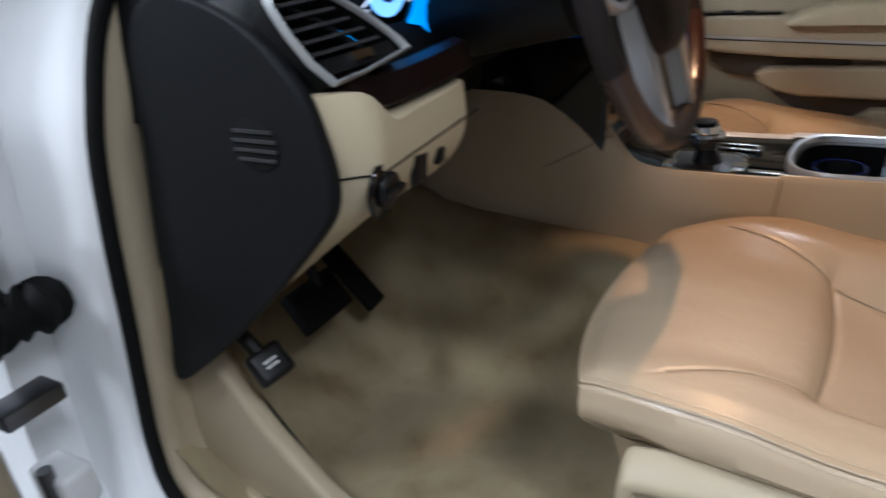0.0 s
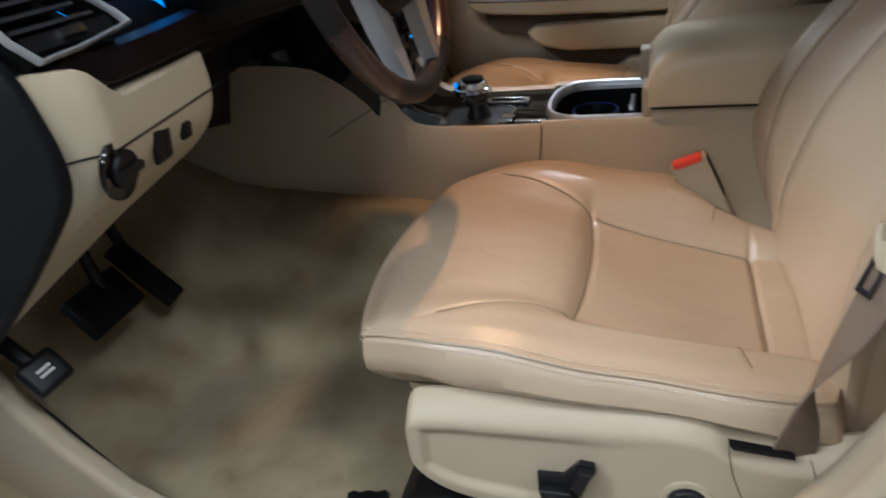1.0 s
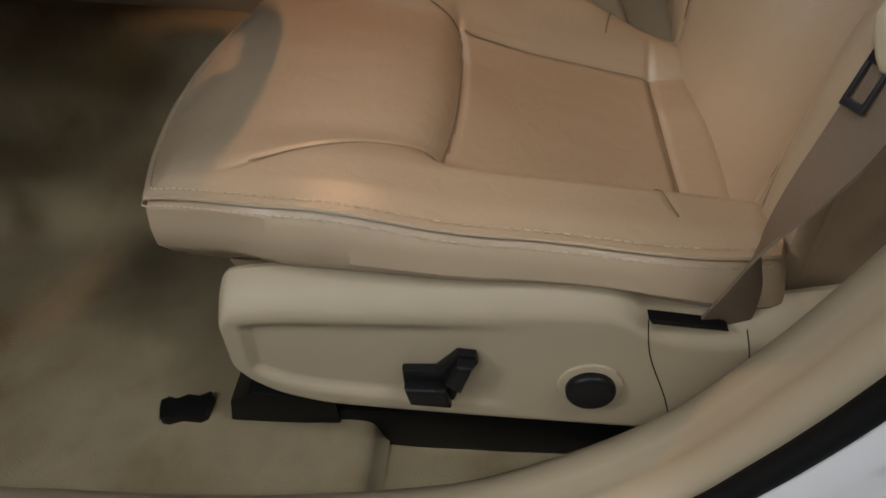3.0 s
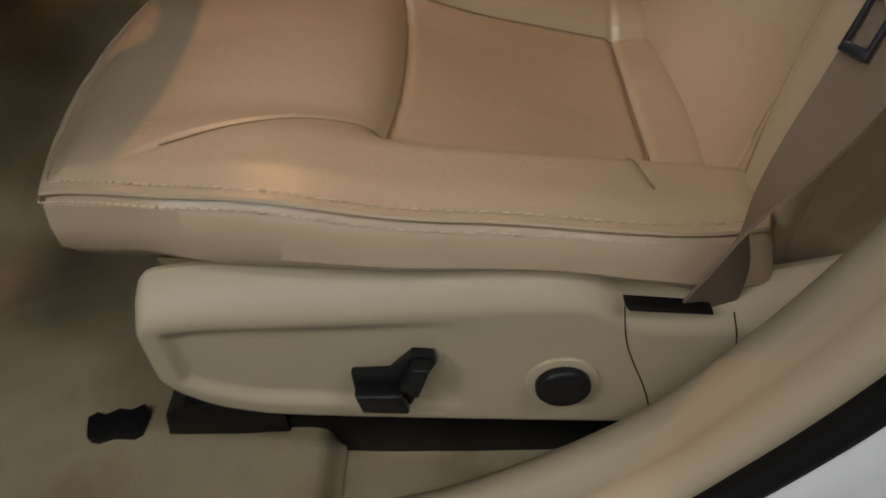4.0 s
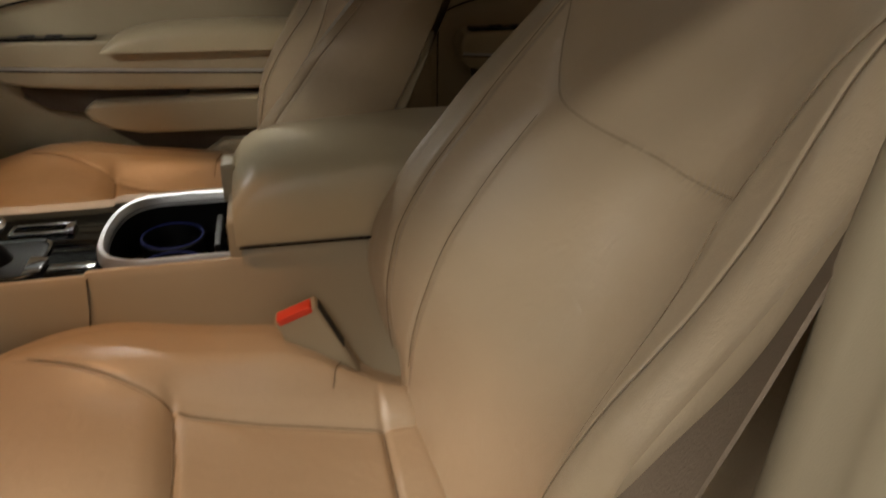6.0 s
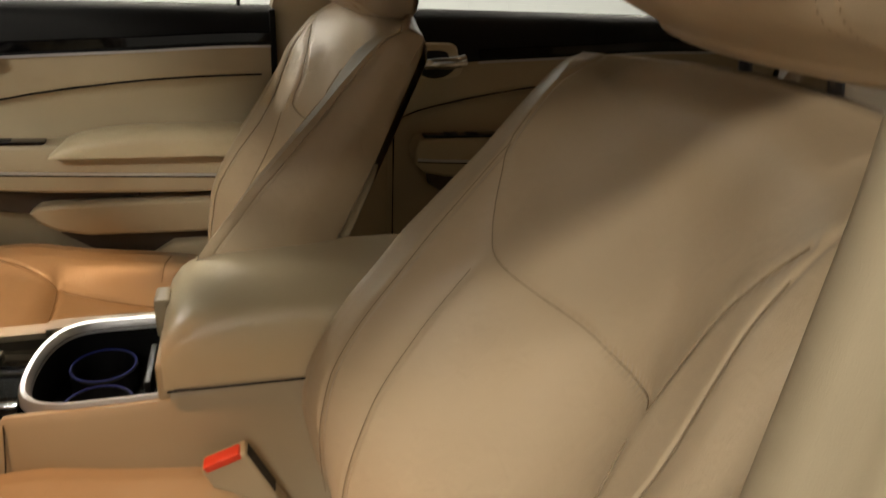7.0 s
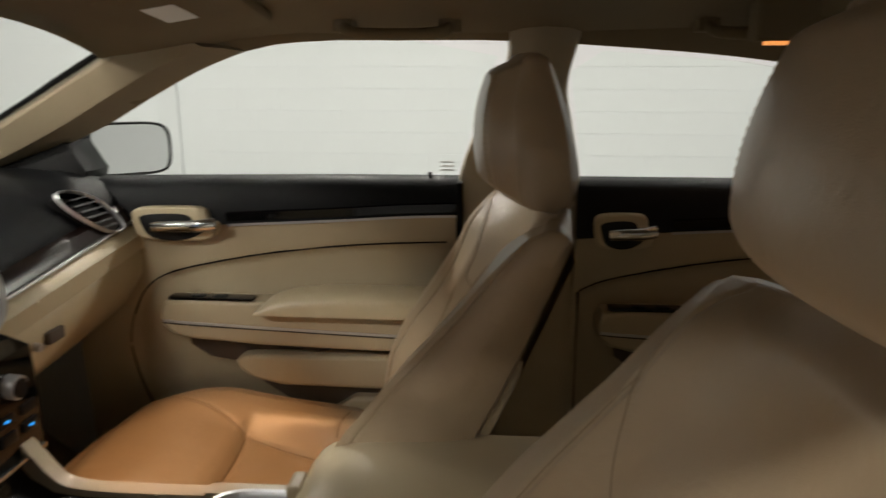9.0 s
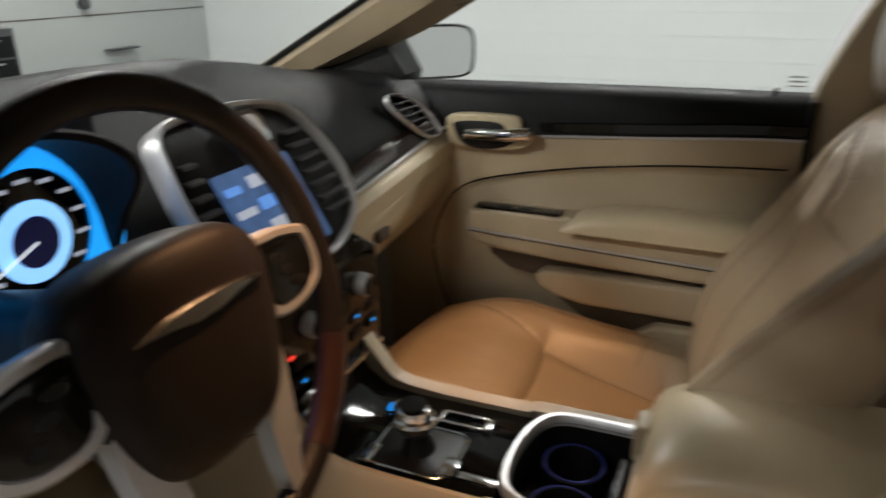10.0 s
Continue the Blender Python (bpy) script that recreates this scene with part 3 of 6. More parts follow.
    if full:
        def y0(a, b):
            return (min(yo + side * a, yo + side * b), max(yo + side * a, yo + side * b))
        lever = [(-0.296, 0.499), (-0.266, 0.500), (-0.246, 0.523), (-0.229, 0.521), (-0.227, 0.512), (-0.240, 0.486), (-0.250, 0.458), (-0.292, 0.461), (-0.296, 0.482)]
        part("switch_base", bm_prism([(ox + x, z) for x, z in lever], "y", *y0(-0.002, 0.008), 0.003), BLACK, shield, "black power seat switch")
        part("seat_switch", bm_prism([(ox - 0.294, 0.486), (ox - 0.256, 0.485), (ox - 0.252, 0.460), (ox - 0.290, 0.463)], "y", *y0(0.004, 0.020), 0.005, seg=3), BLACK, shield)
        part("recline_switch", bm_prism([(ox - 0.258, 0.494), (ox - 0.245, 0.520), (ox - 0.231, 0.518), (ox - 0.243, 0.482)], "y", *y0(0.004, 0.020), 0.004, seg=3), BLACK, shield)
        part("knob_collar", bm_prism(disc(ox - 0.127, 0.477, 0.030), "y", *y0(-0.004, 0.003), 0.003), PLASTIC, shield)
        part("lumbar_knob", bm_prism(disc(ox - 0.127, 0.477, 0.0225, 32), "y", *y0(-0.002, 0.012), 0.006, seg=3), BLACK, shield, "round black lumbar knob")
        part("belt_slot", bm_prism([(ox - 0.088, 0.5675), (ox - 0.03, 0.5600), (ox - 0.022, 0.5550), (ox - 0.084, 0.5615)], "y", *y0(-0.010, 0.0008)), BLACK, shield)
        for pts in (((-0.088, 0.566), (-0.080, 0.52), (-0.058, 0.46), (-0.045, 0.41)), ((-0.008, 0.557), (0.0, 0.53), (0.008, 0.49))):
            part("joint", bm_tube([(ox + p.x, yo + side * 0.0004, p.z) for p in spline([(a, 0, b) for a, b in pts], 6)], 0.0005, seg=6), RUBBER, shield)
    return t


# ---- driver belt and buckle ----
def bm_strap(path, across, half, thick=0.0012, bm=None):
    rings = []
    for p, w in zip(path, across):
        p, w = Vector(p), Vector(w).normalized()
        rings.append((p, w))
    out = []
    m = len(rings)
    for i, (p, w) in enumerate(rings):
        tdir = (rings[min(m - 1, i + 1)][0] - rings[max(0, i - 1)][0]).normalized()
        n = tdir.cross(w).normalized()
        h = half
        out.append([p + w * h + n * thick, p + w * h - n * thick, p - w * h - n * thick, p - w * h + n * thick])
    return bm_loft(out, bm)


def build_belt():
    t = thing("seat_belt", "tan woven seat belt with steel tongue, hanging from the door pillar", "seat belt", (0.0, -0.67, 0.5))
    pts = spline([(-0.026, -0.664, 0.50), (-0.022, -0.678, 0.553), (-0.020, -0.690, 0.602), (-0.018, -0.692, 0.652), (0.014, -0.687, 0.726), (0.038, -0.684, 0.80), (0.066, -0.692, 0.872), (0.101, -0.695, 0.942), (0.135, -0.692, 1.02), (0.19, -0.68, 1.12), (0.235, -0.665, 1.20), (0.27, -0.655, 1.27)], 8)
    turn = [(0.97, 0.1, -0.1), (0.95, 0.23, -0.2), (0.75, 0.51, -0.41), (0.30, 0.85, -0.40), (-0.25, 0.95, -0.14), (-0.25, 0.96, 0.02), (0.22, 0.97, -0.10), (0.56, 0.80, -0.20), (0.66, 0.73, -0.18), (0.65, 0.74, -0.2), (0.6, 0.8, -0.3), (0.6, 0.8, -0.3)]
    acr = spline(turn, 8)
    part("webbing", bm_strap(pts, acr, 0.0235), BELT, t)
    # tongue: beige moulded grip and steel plate with a slot
    wide, up = Vector((0.37, -0.93, 0.10)).normalized(), Vector((0.48, -0.12, 0.86))
    thick = up.cross(wide).normalized()
    up = wide.cross(thick).normalized()
    m = Matrix.Translation((0.037, -0.683, 0.797)) @ Matrix((wide, thick, up)).transposed().to_4x4()
    grip = [(-0.030, 0.000), (-0.037, 0.010), (-0.035, 0.020), (-0.029, 0.020), (-0.025, 0.010), (-0.021, 0.006), (-0.012, 0.009), (-0.005, 0.006), (0.005, 0.006), (0.012, 0.009), (0.021, 0.005), (0.027, 0.010), (0.031, 0.018), (0.038, 0.017), (0.040, 0.006), (0.034, -0.006), (0.022, -0.014), (0.012, -0.019), (-0.010, -0.019), (-0.019, -0.012)]
    g = bm_prism(grip, "y", -0.008, 0.007, 0.004, seg=3)
    bmesh.ops.transform(g, matrix=m, verts=g.verts)
    part("tongue_grip", g, PALE, t, "beige plastic belt tongue grip")
    b = bmesh.new()
    for x0, x1, z0, z1 in ((-0.0265, -0.0235, -0.042, -0.006), (-0.010, -0.007, -0.042, -0.008), (-0.0265, -0.007, -0.046, -0.040), (-0.0265, -0.007, -0.016, -0.006)):
        bm_box(x0, x1, -0.002, 0.002, z0, z1, 0.001, b)
    bmesh.ops.transform(b, matrix=m, verts=b.verts)
    part("tongue_plate", b, STEEL, t, "dark steel belt tongue")
    # buckle by the console
    t = thing("belt_buckle", "beige seat belt buckle with red release button beside the seat", "belt buckle", (-0.10, -0.11, 0.52))
    m = Matrix.Translation((-0.094, -0.134, 0.614)) @ Euler((radians(6), radians(-24), radians(-6))).to_matrix().to_4x4()
    part("housing", bm_box(-0.030, 0.030, -0.013, 0.013, -0.075, 0.062, 0.006, seg=3, m=m), PLASTIC, t)
    part("release_button", bm_box(-0.024, 0.024, -0.015, 0.004, 0.055, 0.066, 0.003, m=m), RED, t, "red release button")
    part("latch_slot", bm_box(0.0295, 0.031, -0.009, 0.009, -0.02, 0.055, 0.0, m=m), BLACK, t)


# ---- shell of the car ----
def build_shell():
    prof = [(-1.42, 0.86), (-1.32, 0.74), (-1.20, 0.56), (-1.10, 0.42), (-1.0, 0.352), (-0.9, 0.338), (-0.5, 0.333), (-0.40, 0.335), (-0.352, 0.332), (-0.335, 0.298), (-0.30, 0.288), (0.1, 0.286), (0.3, 0.31), (0.9, 0.335), (1.4, 0.335)]
    rings = []
    for p in spline([(a, 0, b) for a, b in prof], 10):
        x, z = p.x, p.z
        ring = []
        for i in range(91):
            y = -0.80 + 1.60 * i / 90
            hump = float(np.interp(x, [-1.3, -0.97, -0.6, -0.3, 0.4], [0.785, 0.640, 0.585, 0.52, 0.49]))
            zz = max(z, z + (hump - z) * smooth(-0.34, -0.175, y) * (1 - smooth(0.215, 0.36, y)))
            zz += 0.03 * smooth(0.735, 0.80, abs(y))
            zz += 0.006 * noise.noise(Vector((x * 6, y * 6, 0))) + 0.003 * noise.noise(Vector((x * 22, y * 22, 5)))
            ring.append(Vector((x, y, zz)))
        rings.append(ring)
    solo("floor", bm_loft(rings, loop=False, caps=False), CARPET, "soiled beige carpet on the car floor", "carpet", kind="structure", angle=60)
    # step in the carpet before the seat, and the cut-out in it
    solo("floor_plug", bm_prism([(-0.596, -0.630), (-0.588, -0.624), (-0.578, -0.627), (-0.566, -0.620), (-0.553, -0.622), (-0.541, -0.615), (-0.536, -0.622), (-0.537, -0.646), (-0.544, -0.651), (-0.566, -0.650), (-0.58, -0.655), (-0.589, -0.653), (-0.593, -0.643)], "z", 0.326, 0.346, 0.002), BLACK, "black plastic plug in a ragged cut of the carpet", "floor plug")
    # roof lining
    rings = []
    for i in range(40):
        x = -0.74 + 2.3 * i / 39
        ring = []
        for j in range(45):
            y = -0.66 + 1.32 * j / 44
            z = roof_z(x, y)
            ring.append(Vector((x, y, z)))
        rings.append(ring)
    roof = bm_loft(rings, loop=False, caps=False)
    solo("headliner", roof, LINER, "brown beige cloth roof lining of the car", "headliner", kind="structure")
    rings = [[p + Vector((0, 0, 0.035)) for p in r] for r in rings]
    solo("roof_panel", bm_loft(rings, loop=False, caps=False), WHITE, "white car roof", "car roof", kind="structure")
    # bonnet, scuttle, boot and rear glass area close the car
    solo("bonnet", bm_box(-2.9, -1.36, -0.86, 0.86, 0.3, 1.02, 0.08, seg=4), WHITE, "white car bonnet", "bonnet", kind="structure")
    solo("rear_bulkhead", bm_prism([(1.38, 0.33), (1.55, 1.1), (2.3, 1.12), (2.4, 0.33)], "y", -0.8, 0.8, 0.03), WHITE, "white rear body of the car", "car body", kind="structure")
    for sd, y in ((-1, -0.85), (1, 0.80)):
        solo("rocker_panel", bm_box(-1.4, 1.5, min(y, y + sd * 0.08), max(y, y + sd * 0.08), 0.2, 0.34, 0.02), WHITE, "white rocker panel below the doors", "car body", kind="structure")
    solo("underbody", bm_box(-1.4, 1.5, -0.85, 0.85, 0.24, 0.27), RUBBER, "dark underside of the car", "car body", kind="structure")


# the door opening beside the driver, as a closed line of (x, y of its inner edge, z)
OPENING = [(-1.093, -0.755, 0.60), (-1.110, -0.756, 0.48), (-1.085, -0.764, 0.40), (-0.98, -0.770, 0.368), (-0.75, -0.774, 0.358), (-0.5, -0.775, 0.358), (-0.28, -0.765, 0.378), (-0.17, -0.752, 0.412), (-0.078, -0.742, 0.471), (-0.033, -0.74, 0.531), (-0.002, -0.74, 0.584), (0.021, -0.74, 0.631), (0.044, -0.74, 0.683), (0.063, -0.74, 0.735), (0.079, -0.74, 0.80), (0.089, -0.74, 0.87), (0.095, -0.738, 0.94), (0.106, -0.732, 1.03), (0.128, -0.722, 1.12), (0.146, -0.713, 1.20), (0.152, -0.706, 1.29), (0.147, -0.70, 1.36), (0.11, -0.68, 1.418), (-0.02, -0.655, 1.436), (-0.3, -0.642, 1.425), (-0.52, -0.645, 1.385), (-0.72, -0.66, 1.29), (-0.88, -0.69, 1.19), (-0.985, -0.72, 1.11), (-1.022, -0.75, 0.98), (-1.050, -0.755, 0.85), (-1.075, -0.755, 0.70)]


def opening_loft(section, closed_section=False):
    """section: (away from the opening, across in y) along the whole line."""
    line = spline(OPENING, 6, True)
    m = len(line)
    rings = []
    mid = Vector((-0.45, -0.7, 0.9))
    for i, p in enumerate(line):
        tdir = line[(i + 1) % m] - line[i - 1]
        nrm = Vector((tdir.z, 0, -tdir.x)).normalized()
        if nrm.dot(p - mid) < 0:
            nrm = -nrm
        rings.append([p + nrm * a + Vector((0, b, 0)) for a, b in section])
    return bm_loft(rings, loop=closed_section, caps=False, ends=True)


def build_opening():
    solo("door_frame", opening_loft([(0.11, 0.05), (0.05, 0.045), (0.02, 0.035), (0.006, 0.02), (0.0, 0.006), (0.0, -0.004), (0.003, -0.018), (0.001, -0.026), (0.0, -0.034), (0.004, -0.048), (0.014, -0.056), (0.03, -0.058)]), PLASTIC, "beige plastic trim round the open driver door", "door frame", kind="structure")
    ring = [(0.016 + 0.011 * math.cos(a), -0.066 + 0.011 * math.sin(a)) for a in (2 * math.pi * i / 10 for i in range(10))]
    solo("door_seal", opening_loft(ring, True), RUBBER, "black rubber seal round the door opening", "door seal", kind="structure")
    solo("car_body", opening_loft([(0.02, -0.07), (0.032, -0.078), (0.05, -0.082), (0.12, -0.085), (0.15, -0.095), (0.16, -0.12), (0.17, -0.16), (0.26, -0.165)]), WHITE, "white painted body round the driver door", "car body", kind="structure")
    # inner side of the door pillar
    pts = spline([(0.27, -0.70, 0.34), (0.27, -0.70, 0.8), (0.30, -0.68, 1.05), (0.31, -0.65, 1.25), (0.30, -0.62, 1.44)], 6)
    solo("pillar_trim", bm_tube(pts, lambda s: 0.10 - 0.03 * s, seg=16, flat=0.25, up=(0, 1, 0)), PLASTIC, "beige inner trim on the door pillar", "pillar", kind="structure")
    # warning sticker on the lower pillar
    t = thing("warning_label", "white and yellow warning sticker on the white pillar", "sticker", (0.09, -0.826, 0.59))
    m = Matrix.Translation((0.049, -0.8265, 0.577)) @ Matrix(((0.53, 0, -0.85), (0, 1, 0), (0.85, 0, 0.53))).to_4x4()
    part("sheet", bm_box(0.0, 0.095, -0.001, 0.0, -0.055, 0.0, m=m), LABELWHITE, t)
    part("yellow_band", bm_box(0.002, 0.093, -0.0016, -0.0011, -0.013, -0.002, m=m), YELLOW, t)
    part("band_text", bm_box(0.030, 0.062, -0.0021, -0.0017, -0.010, -0.005, m=m), BLACK, t)
    for i in range(6):
        part("text_bar", bm_box(0.006, 0.085 - 0.009 * (i % 3), -0.0016, -0.0011, -0.020 - 0.0055 * i, -0.0175 - 0.0055 * i, m=m), BLACK, t)


def build_open_door():
    """The driver door, swung wide open on its front hinges."""
    t = thing("driver_door", "white driver door standing wide open", "car door", (-1.13, -0.95, 0.35))
    m = Matrix.Translation((-1.16, -0.96, 0)) @ Euler((0, 0, radians(-68))).to_matrix().to_4x4()

    def put(name, bm, mat, parent, label=""):
        bmesh.ops.transform(bm, matrix=m, verts=bm.verts)
        return part(name, bm, mat, parent, label)

    side = [(0.02, 0.36), (0.0, 0.50), (0.0, 1.0), (0.03, 1.10), (1.10, 1.12), (1.14, 1.05), (1.12, 0.62), (1.05, 0.40), (1.0, 0.36)]
    put("skin", bm_prism(side, "y", -0.13, -0.06, 0.012, seg=3), WHITE, t, "white painted door shell")
    inner = put("inner_panel", bm_prism([(0.04 + x * 0.93, 0.03 + z * 0.96) for x, z in side], "y", -0.0595, 0.0, 0.02, seg=3), PLASTIC, t, "beige inner door panel")
    put("armrest", bm_box(0.35, 0.95, 0.0, 0.06, 0.80, 0.87, 0.02, seg=3), LEATHERPALE, inner)
    put("upper_trim", bm_box(0.06, 1.05, -0.05, 0.004, 1.03, 1.115, 0.012), SOFTBLACK, inner, "black upper door trim")
    # hinges and the wiring boot towards the body
    for z in (0.50, 0.90):
        h = part("hinge", bm_box(-1.20, -1.12, -0.965, -0.915, z - 0.03, z + 0.03, 0.010, seg=3), WHITE, t, "white painted door hinge")
        part("hinge_pin", bm_tube([(-1.15, -0.965, z - 0.045), (-1.15, -0.965, z + 0.045)], 0.011, seg=12), STEEL, h)
    part("wiring_boot", bm_tube([(-1.20 + 0.012 * math.sin(i * 0.2), -0.86 - 0.10 * i / 40, 0.74) for i in range(41)], lambda s: 0.034 + 0.006 * math.sin(s * 40), seg=14), RUBBER, t, "black ribbed rubber wiring boot")
    part("door_check", bm_box(-1.20, -1.15, -0.985, -0.90, 0.62, 0.645, 0.004), STEEL, t, "steel door check strap")


build_garage()
build_shell()
build_open_door()
build_opening()
build_seat("driver_seat", (0.0, -0.385), -1, "tan leather driver seat with stitched cushion and power switches", True)
build_seat("passenger_seat", (-0.178, 0.36), 1, "tan leather front passenger seat beside the door", False)
build_belt()


# ---- far side: doors, pillars, mirror ----
def glass_y(z):
    """The far side glass leans in above the belt line."""
    return 0.728 - 0.26 * max(0.0, z - 1.125)


BELTLINE = curve([(-1.2, 1.118), (-0.857, 1.124), (-0.5, 1.130), (-0.15, 1.134), (0.6, 1.136), (1.3, 1.136)])


def build_side():
    """The far body side with its window openings, as rails and posts."""
    top = [(-0.70, 1.285), (-0.61, 1.333), (-0.49, 1.384), (-0.422, 1.402), (-0.338, 1.415), (-0.129, 1.422), (0.075, 1.418), (0.28, 1.408), (0.575, 1.383), (0.9, 1.33), (1.15, 1.24)]
    rail = spline([(x, glass_y(z) - 0.012, z) for x, z in top], 6)
    rings = []
    for p in rail:
        fw = smooth(-0.55, -0.35, p.x)
        h = 0.085 * fw + 0.015 * (1 - fw)
        inn = -0.075 * fw - 0.02 * (1 - fw)
        rings.append([p, p + Vector((0, -0.006, 0.006)), p + Vector((-0.3 * h * (1 - fw), inn * 0.5, 0.45 * h)), p + Vector((-0.5 * h * (1 - fw), inn, h)), p + Vector((-0.5 * h * (1 - fw), inn * 0.6, h + 0.03)), p + Vector((0, 0.05, 0.03))])
    solo("roof_rail", bm_loft(rings), LINER, "brown roof rail trim above the far windows", "roof rail", kind="structure")
    # windscreen pillar
    a = [(-1.25, 0.665, 1.115), (-1.10, 0.66, 1.195), (-0.96, 0.645, 1.268), (-0.82, 0.632, 1.342), (-0.70, 0.622, 1.405), (-0.60, 0.615, 1.445)]
    b = [(-1.16, 0.73, 1.105), (-0.98, 0.725, 1.165), (-0.80, 0.70, 1.235), (-0.66, 0.672, 1.305), (-0.54, 0.652, 1.362), (-0.44, 0.640, 1.398)]
    rings = []
    for p, q in zip(spline(a, 6), spline(b, 6)):
        m = (p + q) / 2 + Vector((0.0, -0.026, -0.012))
        rings.append([p, p + Vector((0.008, -0.012, -0.012)), p.lerp(m, 0.6) + Vector((0, -0.008, 0)), m + Vector((0.008, 0, -0.004)), q.lerp(m, 0.5) + Vector((0, -0.006, 0)), q, q + Vector((0, 0.03, 0.01)), p + Vector((0, 0.05, 0.03))])
    solo("pillar_trim", bm_loft(rings), PILLARTRIM, "beige brown trim on the far windscreen pillar", "pillar", kind="structure")
    # centre pillar
    lo, hi = [(-0.005, 0.34), (-0.005, 0.66), (-0.005, 1.0), (-0.01, 1.13), (0.035, 1.26), (0.088, 1.38), (0.085, 1.45)], [(0.25, 0.34), (0.25, 0.66), (0.25, 1.0), (0.252, 1.13), (0.228, 1.25), (0.212, 1.34), (0.24, 1.45)]
    rings = []
    for p, q in zip(spline([(x, 0, z) for x, z in lo], 5), spline([(x, 0, z) for x, z in hi], 5)):
        y = glass_y(p.z) - 0.03
        rings.append([Vector((p.x, y + 0.03, p.z)), Vector((p.x + 0.005, y + 0.004, p.z)), Vector((p.x + 0.03, y - 0.012, p.z)), Vector(((p.x + q.x) / 2, y - 0.02, p.z)), Vector((q.x - 0.03, y - 0.012, q.z)), Vector((q.x - 0.005, y + 0.004, q.z)), Vector((q.x, y + 0.03, q.z)), Vector(((p.x + q.x) / 2, y + 0.06, p.z))])
    solo("pillar_trim", bm_loft(rings), PLASTIC, "beige trim on the far centre pillar", "pillar", kind="structure")
    # black edge of the door against the pillar
    # rear quarter closes the cabin
    solo("rear_pillar", bm_prism([(0.95, 1.12), (1.5, 1.12), (1.5, 1.45), (0.8, 1.45), (1.0, 1.33)], "y", 0.56, 0.70, 0.02), LINER, "brown rear pillar trim", "pillar", kind="structure")
    solo("rear_pillar", bm_prism([(0.95, 1.12), (1.5, 1.12), (1.5, 1.45), (0.8, 1.45), (1.0, 1.33)], "y", -0.70, -0.56, 0.02), LINER, "brown rear pillar trim", "pillar", kind="structure")
    # outer skin below the glass
    solo("car_body", bm_box(-1.3, 1.5, 0.79, 0.86, 0.3, 1.11, 0.02), WHITE, "white outer door skins of the far side", "car body", kind="structure")
    solo("car_body", bm_box(0.24, 1.5, -0.86, -0.79, 0.3, 1.11, 0.02), WHITE, "white rear door skin of the near side", "car body", kind="structure")
    solo("rear_door_panel", bm_box(0.30, 1.5, -0.78, -0.72, 0.36, 1.13, 0.02), PLASTIC, "beige rear door panel of the near side", "door panel", kind="structure")


def ribbon(points, y, half, thick, bm=None):
    """A flat strip laid along (x, z) points on the door face."""
    line = spline([(x, 0, z) for x, z in points], 8)
    rings = []
    for i, p in enumerate(line):
        t = (line[min(len(line) - 1, i + 1)] - line[max(0, i - 1)]).normalized()
        n = Vector((-t.z, 0, t.x))
        c = Vector((p.x, y(p.x, p.z) if callable(y) else y, p.z))
        rings.append([c + n * half + Vector((0, 0.004, 0)), c + n * half * 0.8 - Vector((0, thick, 0)), c - n * half * 0.8 - Vector((0, thick, 0)), c - n * half + Vector((0, 0.004, 0))])
    return bm_loft(rings, bm)


